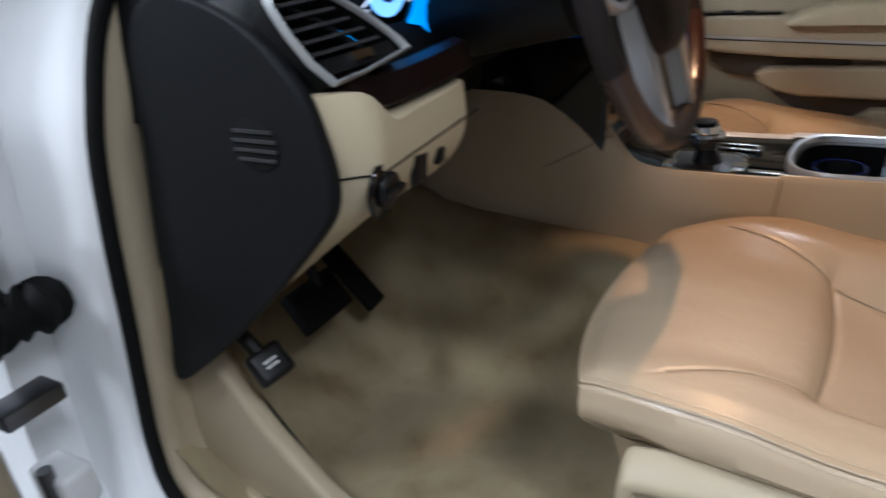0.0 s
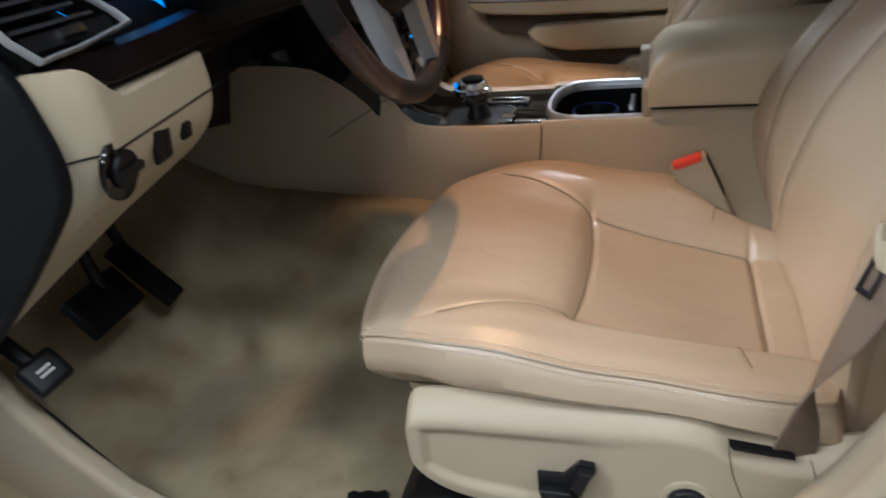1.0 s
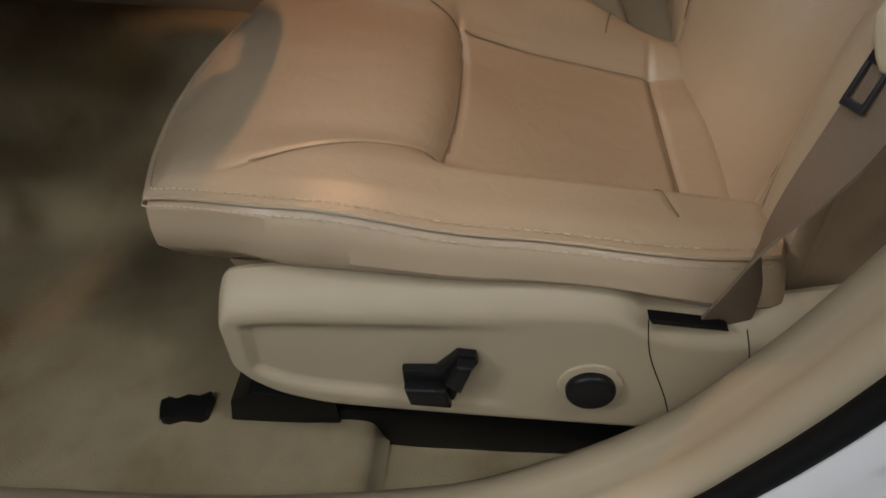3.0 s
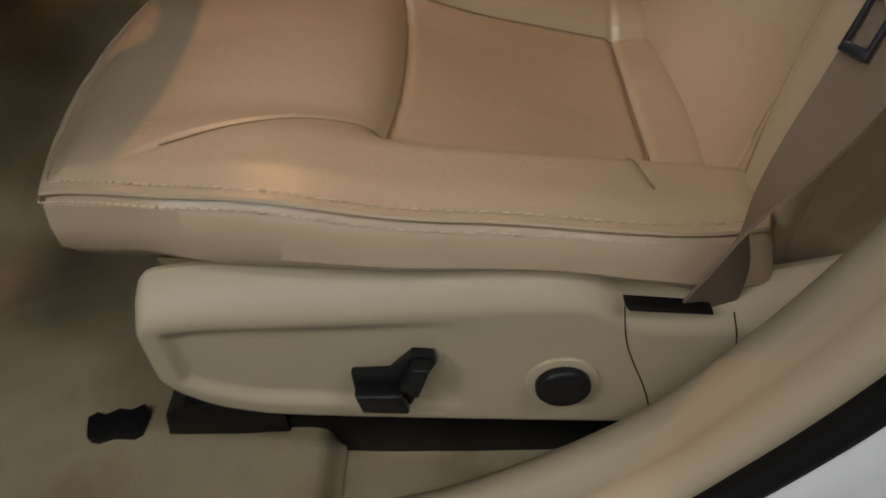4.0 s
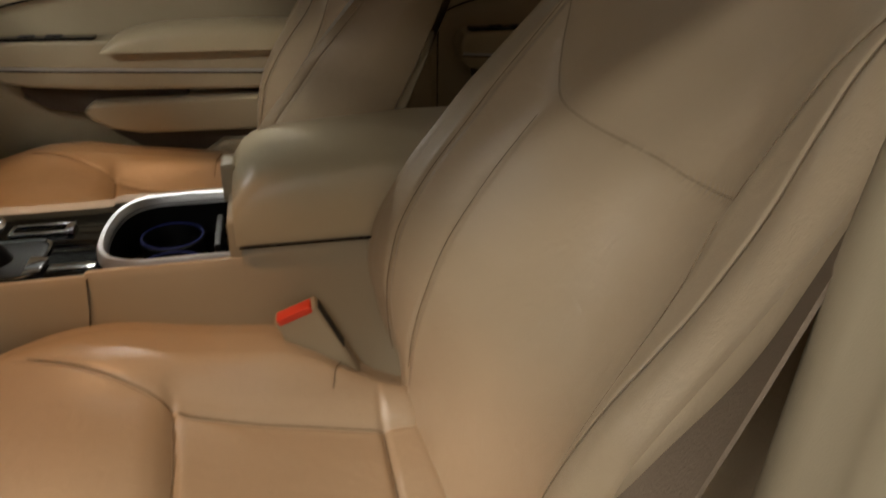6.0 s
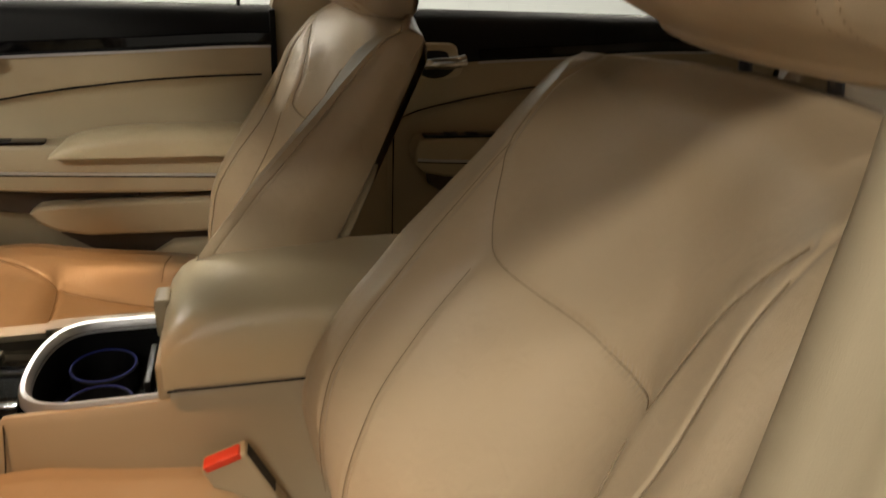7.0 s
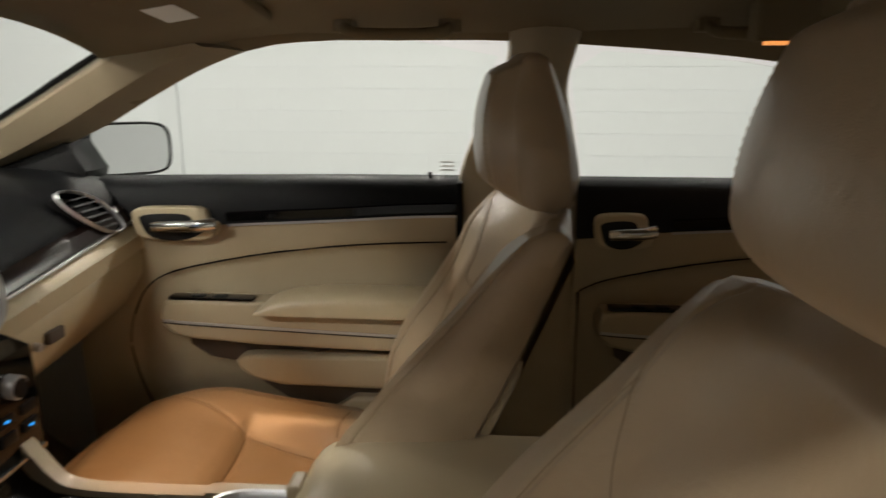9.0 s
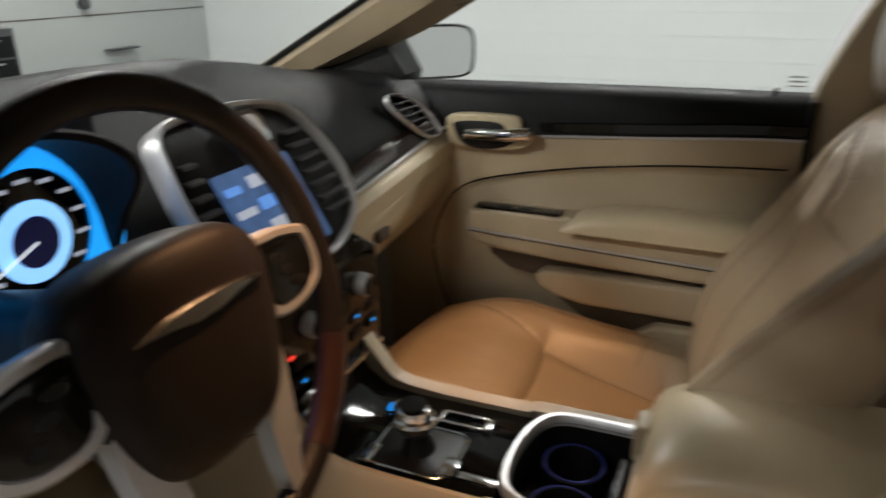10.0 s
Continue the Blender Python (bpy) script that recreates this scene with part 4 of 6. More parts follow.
def build_far_door(name, label, dx, x0, x1):
    """Front door layout moved by dx along the car, cut at x0 and x1."""
    t = thing(name, label, "car door", ((x0 + x1) / 2, 0.75, 0.36), "far side doors", "structure")
    X = lambda x: x + dx
    cut = lambda pts: [(min(max(X(x), x0), x1), z) for x, z in pts]
    low = curve([(-1.2, 1.02), (-0.86, 1.01), (-0.75, 1.01), (-0.60, 1.022), (-0.527, 1.030), (-0.269, 1.045), (-0.056, 1.058), (0.3, 1.062)])
    # main panel: gently dished skin
    arc = [(0.12, 1.002), (-0.056, 0.998), (-0.245, 0.987), (-0.427, 0.965), (-0.561, 0.940), (-0.66, 0.915), (-0.715, 0.885), (-0.748, 0.84), (-0.775, 0.76), (-0.77, 0.68), (-0.735, 0.58), (-0.66, 0.50)]
    arcf = spline([(X(x), 0, z) for x, z in arc], 8)

    def inset(x, z):
        """1 inside the dished middle, 0 outside."""
        if x > X(0.12):
            ztop = 1.002
        else:
            ztop = float(np.interp(x - dx, [-0.775, -0.748, -0.715, -0.66, -0.561, -0.427, -0.245, -0.056, 0.12], [0.72, 0.84, 0.885, 0.915, 0.940, 0.965, 0.987, 0.998, 1.002])) if x - dx > -0.775 else 0.0
        return smooth(-0.002, 0.014, ztop - z) * smooth(-0.775, -0.755, x - dx) if ztop else 0.0

    rings = []
    nx, nz = 90, 80
    for i in range(nx + 1):
        x = x0 + (x1 - x0) * i / nx
        ring = []
        for j in range(nz + 1):
            z = 0.36 + (low(x - dx) + 0.004 - 0.36) * j / nz
            y = 0.690 + 0.012 * inset(x, z) - 0.012 * smooth(0.9, 1.05, z) + 0.012 * smooth(0.72, 0.5, z)
            ring.append(Vector((x, y, z)))
        ring += [Vector((x, 0.785, low(x - dx) + 0.004)), Vector((x, 0.785, 0.36))]
        rings.append(ring)
    part("door_panel", bm_loft(rings), PLASTIC, t, "beige moulded door panel")
    seam = [(p.x, p.z) for p in arcf if x0 + 0.01 < p.x < x1 - 0.01]
    part("panel_seam", bm_tube([(x, 0.690 - 0.012 * smooth(0.9, 1.05, z) + 0.002, z) for x, z in seam], 0.0026, seg=6), RUBBER, t, "dark seam line in the panel")
    # black upper trim
    rings = []
    for i in range(41):
        x = x0 + (x1 - x0) * i / 40
        zt, zb = BELTLINE(x), low(x - dx)
        rings.append([Vector((x, 0.79, zt - 0.004)), Vector((x, 0.728, zt)), Vector((x, 0.706, zt - 0.004)), Vector((x, 0.690, zt - 0.022)), Vector((x, 0.6835, (zt + zb) / 2)), Vector((x, 0.677, zb + 0.012)), Vector((x, 0.676, zb)), Vector((x, 0.70, zb - 0.002)), Vector((x, 0.79, zb))])
    part("upper_trim", bm_loft(rings), SOFTBLACK, t, "black upper door trim with gloss strip")
    strip = [(x, low(x - dx)) for x in np.linspace(max(x0 + 0.004, X(-0.52)), x1 - 0.004, 10)]
    part("chrome_strip", ribbon([(x, z - 0.002) for x, z in strip], 0.677, 0.003, 0.003), SILVER, t, "thin silver strip")
    part("gloss_strip", ribbon([(x, z + 0.016) for x, z in strip], lambda x, z: 0.6755, 0.011, 0.002), GLOSS, t, "dark glossy trim strip")
    # inner handle in its beige bezel
    hX = X if dx == 0 else (lambda x: 0.353 + (x + 0.617) * 0.64)
    outer = [(-0.730, 1.048), (-0.724, 1.066), (-0.69, 1.075), (-0.58, 1.077), (-0.540, 1.070), (-0.528, 1.045), (-0.506, 1.034), (-0.508, 1.014), (-0.528, 0.994), (-0.59, 0.986), (-0.68, 0.988), (-0.715, 0.998), (-0.727, 1.02)]
    ol = [(hX(-0.730 + (p.x + 0.730) * 0.87), 1.034 + (p.z - 1.034) * 0.84) for p in spline([(a, 0, b) for a, b in outer], 4, True)]
    handle = part("handle_bezel", bm_prism(ol, "y", 0.660, 0.70, 0.006, seg=3), PALE, t, "beige bezel of the door handle")
    cup = [(hX(p.x), p.z) for p in spline([(-0.705, 0, 1.05), (-0.64, 0, 1.056), (-0.60, 0, 1.052), (-0.585, 0, 1.035), (-0.565, 0, 1.02), (-0.60, 0, 1.0), (-0.65, 0, 0.995), (-0.69, 0, 1.005), (-0.707, 0, 1.03)], 4, True)]
    part("handle_cup", bm_prism(cup, "y", 0.6585, 0.664, 0.001), BLACK, handle, "dark recess behind the handle")
    pts = spline([(hX(-0.68), 0.652, 1.026), (hX(-0.64), 0.643, 1.030), (hX(-0.58), 0.643, 1.032), (hX(-0.535), 0.650, 1.036)], 6)
    part("door_handle", bm_tube(pts, lambda s: 0.011 + 0.003 * s, seg=12, flat=0.6, up=(0, 1, 0)), CHROME, handle, "chrome inner door handle")
    # armrest rail
    rt = [(-0.672, 0.835), (-0.66, 0.862), (-0.60, 0.868), (-0.46, 0.866), (-0.40, 0.868), (-0.20, 0.872), (0.1, 0.872), (0.1, 0.760), (-0.193, 0.758), (-0.45, 0.765), (-0.60, 0.775), (-0.645, 0.785), (-0.668, 0.805)]
    pr = cut(rt)
    rail = part("armrest_rail", bm_prism(pr, "y", 0.630, 0.70, 0.012, seg=4), PLASTIC, t, "beige armrest rail")
    part("rail_strip", ribbon(cut([(-0.664, 0.818), (-0.60, 0.814), (-0.40, 0.806), (-0.167, 0.798), (0.08, 0.793)]), 0.630, 0.0035, 0.002), SILVER, rail, "thin silver strip")
    part("rail_groove", ribbon(cut([(-0.664, 0.813), (-0.60, 0.809), (-0.40, 0.801), (-0.167, 0.793), (0.08, 0.788)]), 0.630, 0.0015, 0.0012), BLACK, rail)
    sw = part("switch_panel", bm_prism(rounded(X(-0.650), X(-0.458), 0.632, 0.668, 0.008), "z", 0.866, 0.8725, 0.002), GLOSS, rail, "black window switch panel")
    for k in range(2):
        part("window_switch", bm_box(X(-0.60 + 0.05 * k), X(-0.57 + 0.05 * k), 0.642, 0.660, 0.870, 0.8750, 0.002), BLACK, sw)
    # padded armrest
    xs = [-0.445, -0.43, -0.40, -0.35, -0.28, -0.18, -0.05, 0.07, 0.10]
    hs = [0.004, 0.022, 0.038, 0.050, 0.056, 0.058, 0.057, 0.055, 0.035]
    prof = curve(list(zip(xs, hs)))
    rings = []
    for i in range(40):
        x = -0.447 + 0.545 * i / 39
        if X(x) > x1 - 0.005:
            break
        h = max(0.003, prof(x))
        sec = []
        for j in range(17):
            a = math.pi * j / 16
            sec.append(Vector((X(x), 0.655 - 0.056 * math.copysign(abs(math.cos(a)) ** 0.6, math.cos(a)), 0.846 + 0.90 * h * math.sin(a) ** 0.55)))
        rings.append(sec)
    part("armrest", bm_loft(rings), LEATHERPALE, t, "padded beige armrest")
    part("stitching", bm_stitches([(X(x), 0.607, 0.848 + prof(x) * 0.25) for x in np.linspace(-0.40, min(0.08, x1 - dx - 0.02), 120)], 0.004, 0.003, 0.0008, None, (0, -1, 0)), THREAD, t)
    # dark slabs paint the shade under the rail and in the map pocket
    part("pull_shade", bm_prism(cut([(-0.63, 0.775), (-0.46, 0.762), (-0.30, 0.758), (-0.30, 0.70), (-0.50, 0.705), (-0.58, 0.715), (-0.625, 0.745)]), "y", 0.676, 0.699, 0.006), SHADOWTRIM, t, "dark brown slab that paints the shade under the armrest")
    pk = cut([(-0.508, 0.722), (-0.49, 0.735), (-0.45, 0.738), (-0.2, 0.742), (0.08, 0.742), (0.08, 0.665), (-0.22, 0.666), (-0.40, 0.668), (-0.46, 0.680), (-0.495, 0.70)])
    part("pocket_lip", bm_prism(pk, "y", 0.636, 0.70, 0.010, seg=3), PLASTIC, t, "beige lip of the door pocket")
    part("pocket", bm_prism(cut([(-0.50, 0.70), (-0.40, 0.668), (0.08, 0.665), (0.08, 0.56), (-0.30, 0.58), (-0.40, 0.62), (-0.46, 0.66)]), "y", 0.672, 0.698, 0.006), SHADOWTRIM, t, "dark brown slab that paints the shade in the map pocket")
    part("pocket_base", bm_prism(cut([(-0.32, 0.56), (-0.30, 0.60), (-0.24, 0.64), (0.08, 0.645), (0.08, 0.40), (-0.30, 0.40)]), "y", 0.645, 0.70, 0.012, seg=3), PLASTIC, t)
    # door edge
    part("door_edge", bm_box(x1 - 0.012, x1, 0.672, 0.72, 0.40, BELTLINE(x1) - 0.004, 0.004), RUBBER, t)
    return t


def build_glass():
    for name, pts in (("window_1", [(-1.0, 1.122), (-0.02, 1.128), (0.07, 1.39), (-0.13, 1.425), (-0.33, 1.42), (-0.5, 1.392), (-0.75, 1.275)]), ("window_2", [(0.26, 1.13), (1.05, 1.13), (0.86, 1.33), (0.55, 1.38), (0.28, 1.40), (0.22, 1.36)])):
        pane = bm_prism(pts, "y", 0.0, 0.004, 0, None, 2, lambda v: (v.x, glass_y(v.z) + 0.018 + v.y, v.z))
        ob = solo(name, pane, GLASSY, "clear side window glass", "window", kind="structure")
        ob.visible_shadow = False
    # lock pin and faint print on the glass
    solo("lock_pin", bm_tube([(-0.072, 0.722, 1.125), (-0.072, 0.721, 1.146)], 0.004, seg=10), BLACK, "black door lock pin on the window sill", "lock pin")
    t = thing("glass_print", "faint grey etched print on the side window", "etching", (-0.04, 0.74, 1.15))
    for i in range(3):
        z = 1.147 + 0.009 * i
        part("print_bar", bm_prism([(-0.052, z), (-0.022, z), (-0.022, z + 0.003), (-0.052, z + 0.003)], "y", 0, 0.0006, 0, None, 2, lambda v: (v.x, glass_y(v.z) + 0.0165 + v.y, v.z)), PRINT, t)
    # windscreen
    w = bmesh.new()
    rings = []
    for i in range(13):
        y = -0.66 + 1.32 * i / 12
        c = 0.10 * (y / 0.66) ** 2
        rings.append([Vector((-1.36 + c, y, 1.115)), Vector((-0.98 + c * 0.8, y, 1.31)), Vector((-0.68 + c * 0.5, y, 1.455 - 0.03 * (y / 0.66) ** 2))])
    ob = solo("windscreen", bm_loft([r + [p + Vector((-0.003, 0, 0.004)) for p in reversed(r)] for r in rings]), GLASSY, "clear windscreen of the car", "windscreen", kind="structure")
    ob.visible_shadow = False
    line = [r[0].lerp(r[1], 0.02) for r in rings]
    # black frit along the far pillar
    solo("windscreen_seal", bm_tube(spline([(-1.235, 0.662, 1.128), (-1.10, 0.655, 1.203), (-0.96, 0.640, 1.276), (-0.82, 0.626, 1.350), (-0.70, 0.614, 1.413)], 6), 0.006, seg=8), RUBBER, "black edge of the windscreen at the pillar", "seal", kind="structure")


def build_mirrors():
    t = thing("door_mirror", "black framed door mirror outside the far window", "door mirror", (-0.86, 0.90, 1.17))
    # glass faces back along the car and a little inward
    m = Matrix.Translation((-0.865, 0.94, 1.166)) @ Euler((radians(-3), radians(3), radians(61))).to_matrix().to_4x4()
    out = [(p.x, p.z) for p in spline([(-0.10, 0, -0.058), (-0.112, 0, 0.0), (-0.104, 0, 0.055), (0.0, 0, 0.066), (0.10, 0, 0.058), (0.118, 0, 0.0), (0.10, 0, -0.058), (0.0, 0, -0.066)], 6, True)]
    rings = []
    for s, dy in ((0.55, 0.13), (0.85, 0.10), (1.0, 0.05), (1.03, 0.0), (1.0, -0.008), (0.92, -0.006)):
        rings.append([m @ Vector((a * s, dy, b * s)) for a, b in out])
    part("housing", bm_loft(rings), BLACK, t, "black mirror housing")
    g = bm_prism([(a * 0.92, b * 0.92) for a, b in out], "y", -0.0075, -0.004)
    bmesh.ops.transform(g, matrix=m, verts=g.verts)
    part("mirror_glass", g, MIRROR, t, "silvered mirror glass")
    part("foot", bm_prism([(-1.14, 1.10), (-0.85, 1.118), (-0.845, 1.14), (-0.885, 1.206), (-1.0, 1.162), (-1.14, 1.116)], "y", 0.700, 0.80, 0.006), BLACK, t, "black corner piece that carries the mirror")
    # inner mirror
    t = thing("rear_view_mirror", "black rear view mirror under the windscreen top", "mirror", (-0.72, 0.0, 1.38))
    m = Matrix.Translation((-0.66, 0.0, 1.412)) @ Euler((radians(4), radians(-14), radians(8))).to_matrix().to_4x4()
    o = rounded(-0.125, 0.125, -0.035, 0.035, 0.028)
    h = bm_prism(o, "x", -0.03, 0.006, 0.008, seg=3)
    bmesh.ops.transform(h, matrix=m, verts=h.verts)
    part("housing", h, BLACK, t)
    g = bm_prism(rounded(-0.116, 0.116, -0.028, 0.028, 0.022), "x", 0.0065, 0.0075)
    bmesh.ops.transform(g, matrix=m, verts=g.verts)
    part("mirror_glass", g, MIRROR, t, "silvered mirror glass")
    part("arm", bm_tube([(-0.69, 0.0, 1.42), (-0.72, 0.0, 1.452)], 0.012), BLACK, t)


def build_roof_bits():
    for y in (0.40, -0.43):
        t = thing("sun_visor", "brown beige sun visor folded against the roof", "sun visor", (-0.45, y, 1.46), "sun visors")
        under = lambda v: (v.x, v.y, roof_z(v.x, v.y) - 0.004 + v.z)
        o = rounded(-0.55, -0.34, y - 0.16, y + 0.14, 0.04)
        rings = [[Vector(under(Vector((-0.445 + (p + 0.445) * s0, y + (q - y) * s0, dz)))) for p, q in o] for s0, dz in ((1.0, 0.0), (1.0, -0.007), (0.97, -0.013), (0.6, -0.015), (0.2, -0.015))]
        part("flap", bm_loft(rings), LINER, t)
        lab = rounded(-0.50, -0.445, y - 0.07, y + 0.03, 0.004)
        part("label", bm_loft([[Vector(under(Vector((p, q, dz)))) for p, q in lab] for dz in (-0.0145, -0.0162)]), LABELWHITE, t, "pale label on the visor")
    for x in (-0.12, 0.55):
        t = thing("grab_handle", "brown grab handle folded on the roof rail", "grab handle", (x, 0.57, 1.44), "grab handles")
        pts = spline([(x - 0.10, 0.575, 1.452), (x - 0.095, 0.555, 1.435), (x - 0.07, 0.548, 1.428), (x, 0.546, 1.426), (x + 0.07, 0.548, 1.428), (x + 0.095, 0.555, 1.435), (x + 0.10, 0.575, 1.452)], 6)
        part("grip", bm_tube(pts, 0.011, seg=10), LINER, t)
        for d in (-0.10, 0.10):
            part("mount", bm_box(x + d - 0.02, x + d + 0.02, 0.555, 0.60, 1.43, 1.47, 0.006), LINER, t)
    t = thing("roof_console", "small overhead console with two map lamps", "lamp", (-0.42, 0.0, 1.48))
    part("housing", bm_box(-0.54, -0.36, -0.23, 0.23, 1.472, 1.50, 0.010, seg=3), PLASTIC, t)
    for y in (-0.19, 0.19):
        part("lens", bm_box(-0.475, -0.425, y - 0.025, y + 0.025, 1.4665, 1.4725, 0.001), WARMGLOW, t, "warm lit lamp lens")
    t = thing("dome_lamp", "small warm rear reading lamp under the roof", "lamp", (0.55, 0.475, 1.42))
    part("housing", bm_box(0.50, 0.60, 0.45, 0.50, 1.410, 1.48, 0.008, seg=3), LINER, t)
    part("lens", bm_box(0.525, 0.575, 0.46, 0.49, 1.404, 1.4105, 0.001), WARMGLOW, t, "warm lit lamp lens")
    # bright patch of light on the passenger backrest, painted as a pale strip
    b = bmesh.new()
    rg = []
    for k in range(7):
        z = 0.918 + 0.045 * k / 6
        rel = 0.055 - 0.018 * k / 6
        xx = -0.178 - back_front(z, rel, 0, 0) - 0.003
        yy = 0.36 + rel
        rg.append([Vector((xx, yy - 0.007, z)), Vector((xx, yy + 0.007, z)), Vector((xx + 0.006, yy + 0.007, z)), Vector((xx + 0.006, yy - 0.007, z))])
    solo("lit_patch", bm_loft(rg, b), LABELWHITE, "small pale strip that paints a patch of light on the passenger backrest", "tag")
    # rear bench
    t = thing("rear_bench", "tan leather rear bench seat in shade", "bench seat", (1.0, 0, 0.34))
    part("cushion", bm_pad(0.27, 0.66, 0.25, lambda x, y, u, v: 0.60 - 0.03 * smooth(0.8, 1, max(abs(u), abs(v))), lambda x, y: 0.36, [(0.01, 0.2), (0.012, 0.6), (-0.01, 1.0)], 24, 40, lambda x, y, z: (x + 0.95, y, z)), LEATHER, t)
    part("backrest", bm_pad(0.33, 0.66, 0.25, lambda s, y, u, v: 0.06 - 0.03 * smooth(0.8, 1, max(abs(u), abs(v))), lambda s, y: -0.08, [(0.01, 0.2), (0.012, 0.6), (-0.01, 1.0)], 24, 40, lambda s, y, d: (1.22 + s * 0.4 - d * 0.92, y, 0.86 + s * 0.92 + d * 0.4)), LEATHER, t)
    solo("parcel_shelf", bm_box(1.3, 1.6, -0.7, 0.7, 1.08, 1.11), LINER, "brown rear parcel shelf", "shelf", kind="structure")


build_side()
build_far_door("door_1", "beige front passenger door with padded armrest, closed", 0.0, -0.90, 0.0)
build_far_door("door_2", "beige rear passenger door with padded armrest, closed", 0.965, 0.245, 1.25)
build_glass()
build_mirrors()
build_roof_bits()


# ---- dashboard ----
KNEE = curve([(0.58, -1.075), (0.606, -1.063), (0.70, -0.955), (0.80, -0.842), (0.86, -0.772), (0.90, -0.748), (0.95, -0.745), (1.0, -0.752), (1.06, -0.775)])


def framed_vent(parent, outline, place, frame_mat, slats, span, label):
    """A vent on a face: place(p, q, d) maps face coordinates. slats: q positions with half lengths."""
    c = (sum(p for p, q in outline) / len(outline), sum(q for p, q in outline) / len(outline))
    rings = []
    for s, d in ((1.0, -0.004), (1.0, 0.003), (0.98, 0.006), (0.955, 0.005), (0.94, 0.0), (0.938, -0.003)):
        rings.append([Vector(place(c[0] + (p - c[0]) * s, c[1] + (q - c[1]) * s, d)) for p, q in outline])
    ring = part("vent", bm_loft(rings, caps=False), frame_mat, parent, label)
    well = [[Vector(place(c[0] + (p - c[0]) * s, c[1] + (q - c[1]) * s, d)) for p, q in outline] for s, d in ((0.939, -0.002), (0.92, -0.034))]
    back = bm_loft(well, caps=False)
    back.faces.new([back.verts.new(Vector(place(c[0] + (p - c[0]) * 0.9, c[1] + (q - c[1]) * 0.9, -0.034))) for p, q in outline])
    part("duct", back, RUBBER, ring)
    for p0, p1, q in slats:
        b = bmesh.new()
        r = lambda p: [Vector(place(p, q + 0.0016, 0.001)), Vector(place(p, q - 0.0016, 0.001)), Vector(place(p, q + 0.004, -0.024)), Vector(place(p, q + 0.007, -0.024))]
        bm_loft([r(p0), r(p1)], b)
        part("slat", b, SLAT, ring)
    return ring


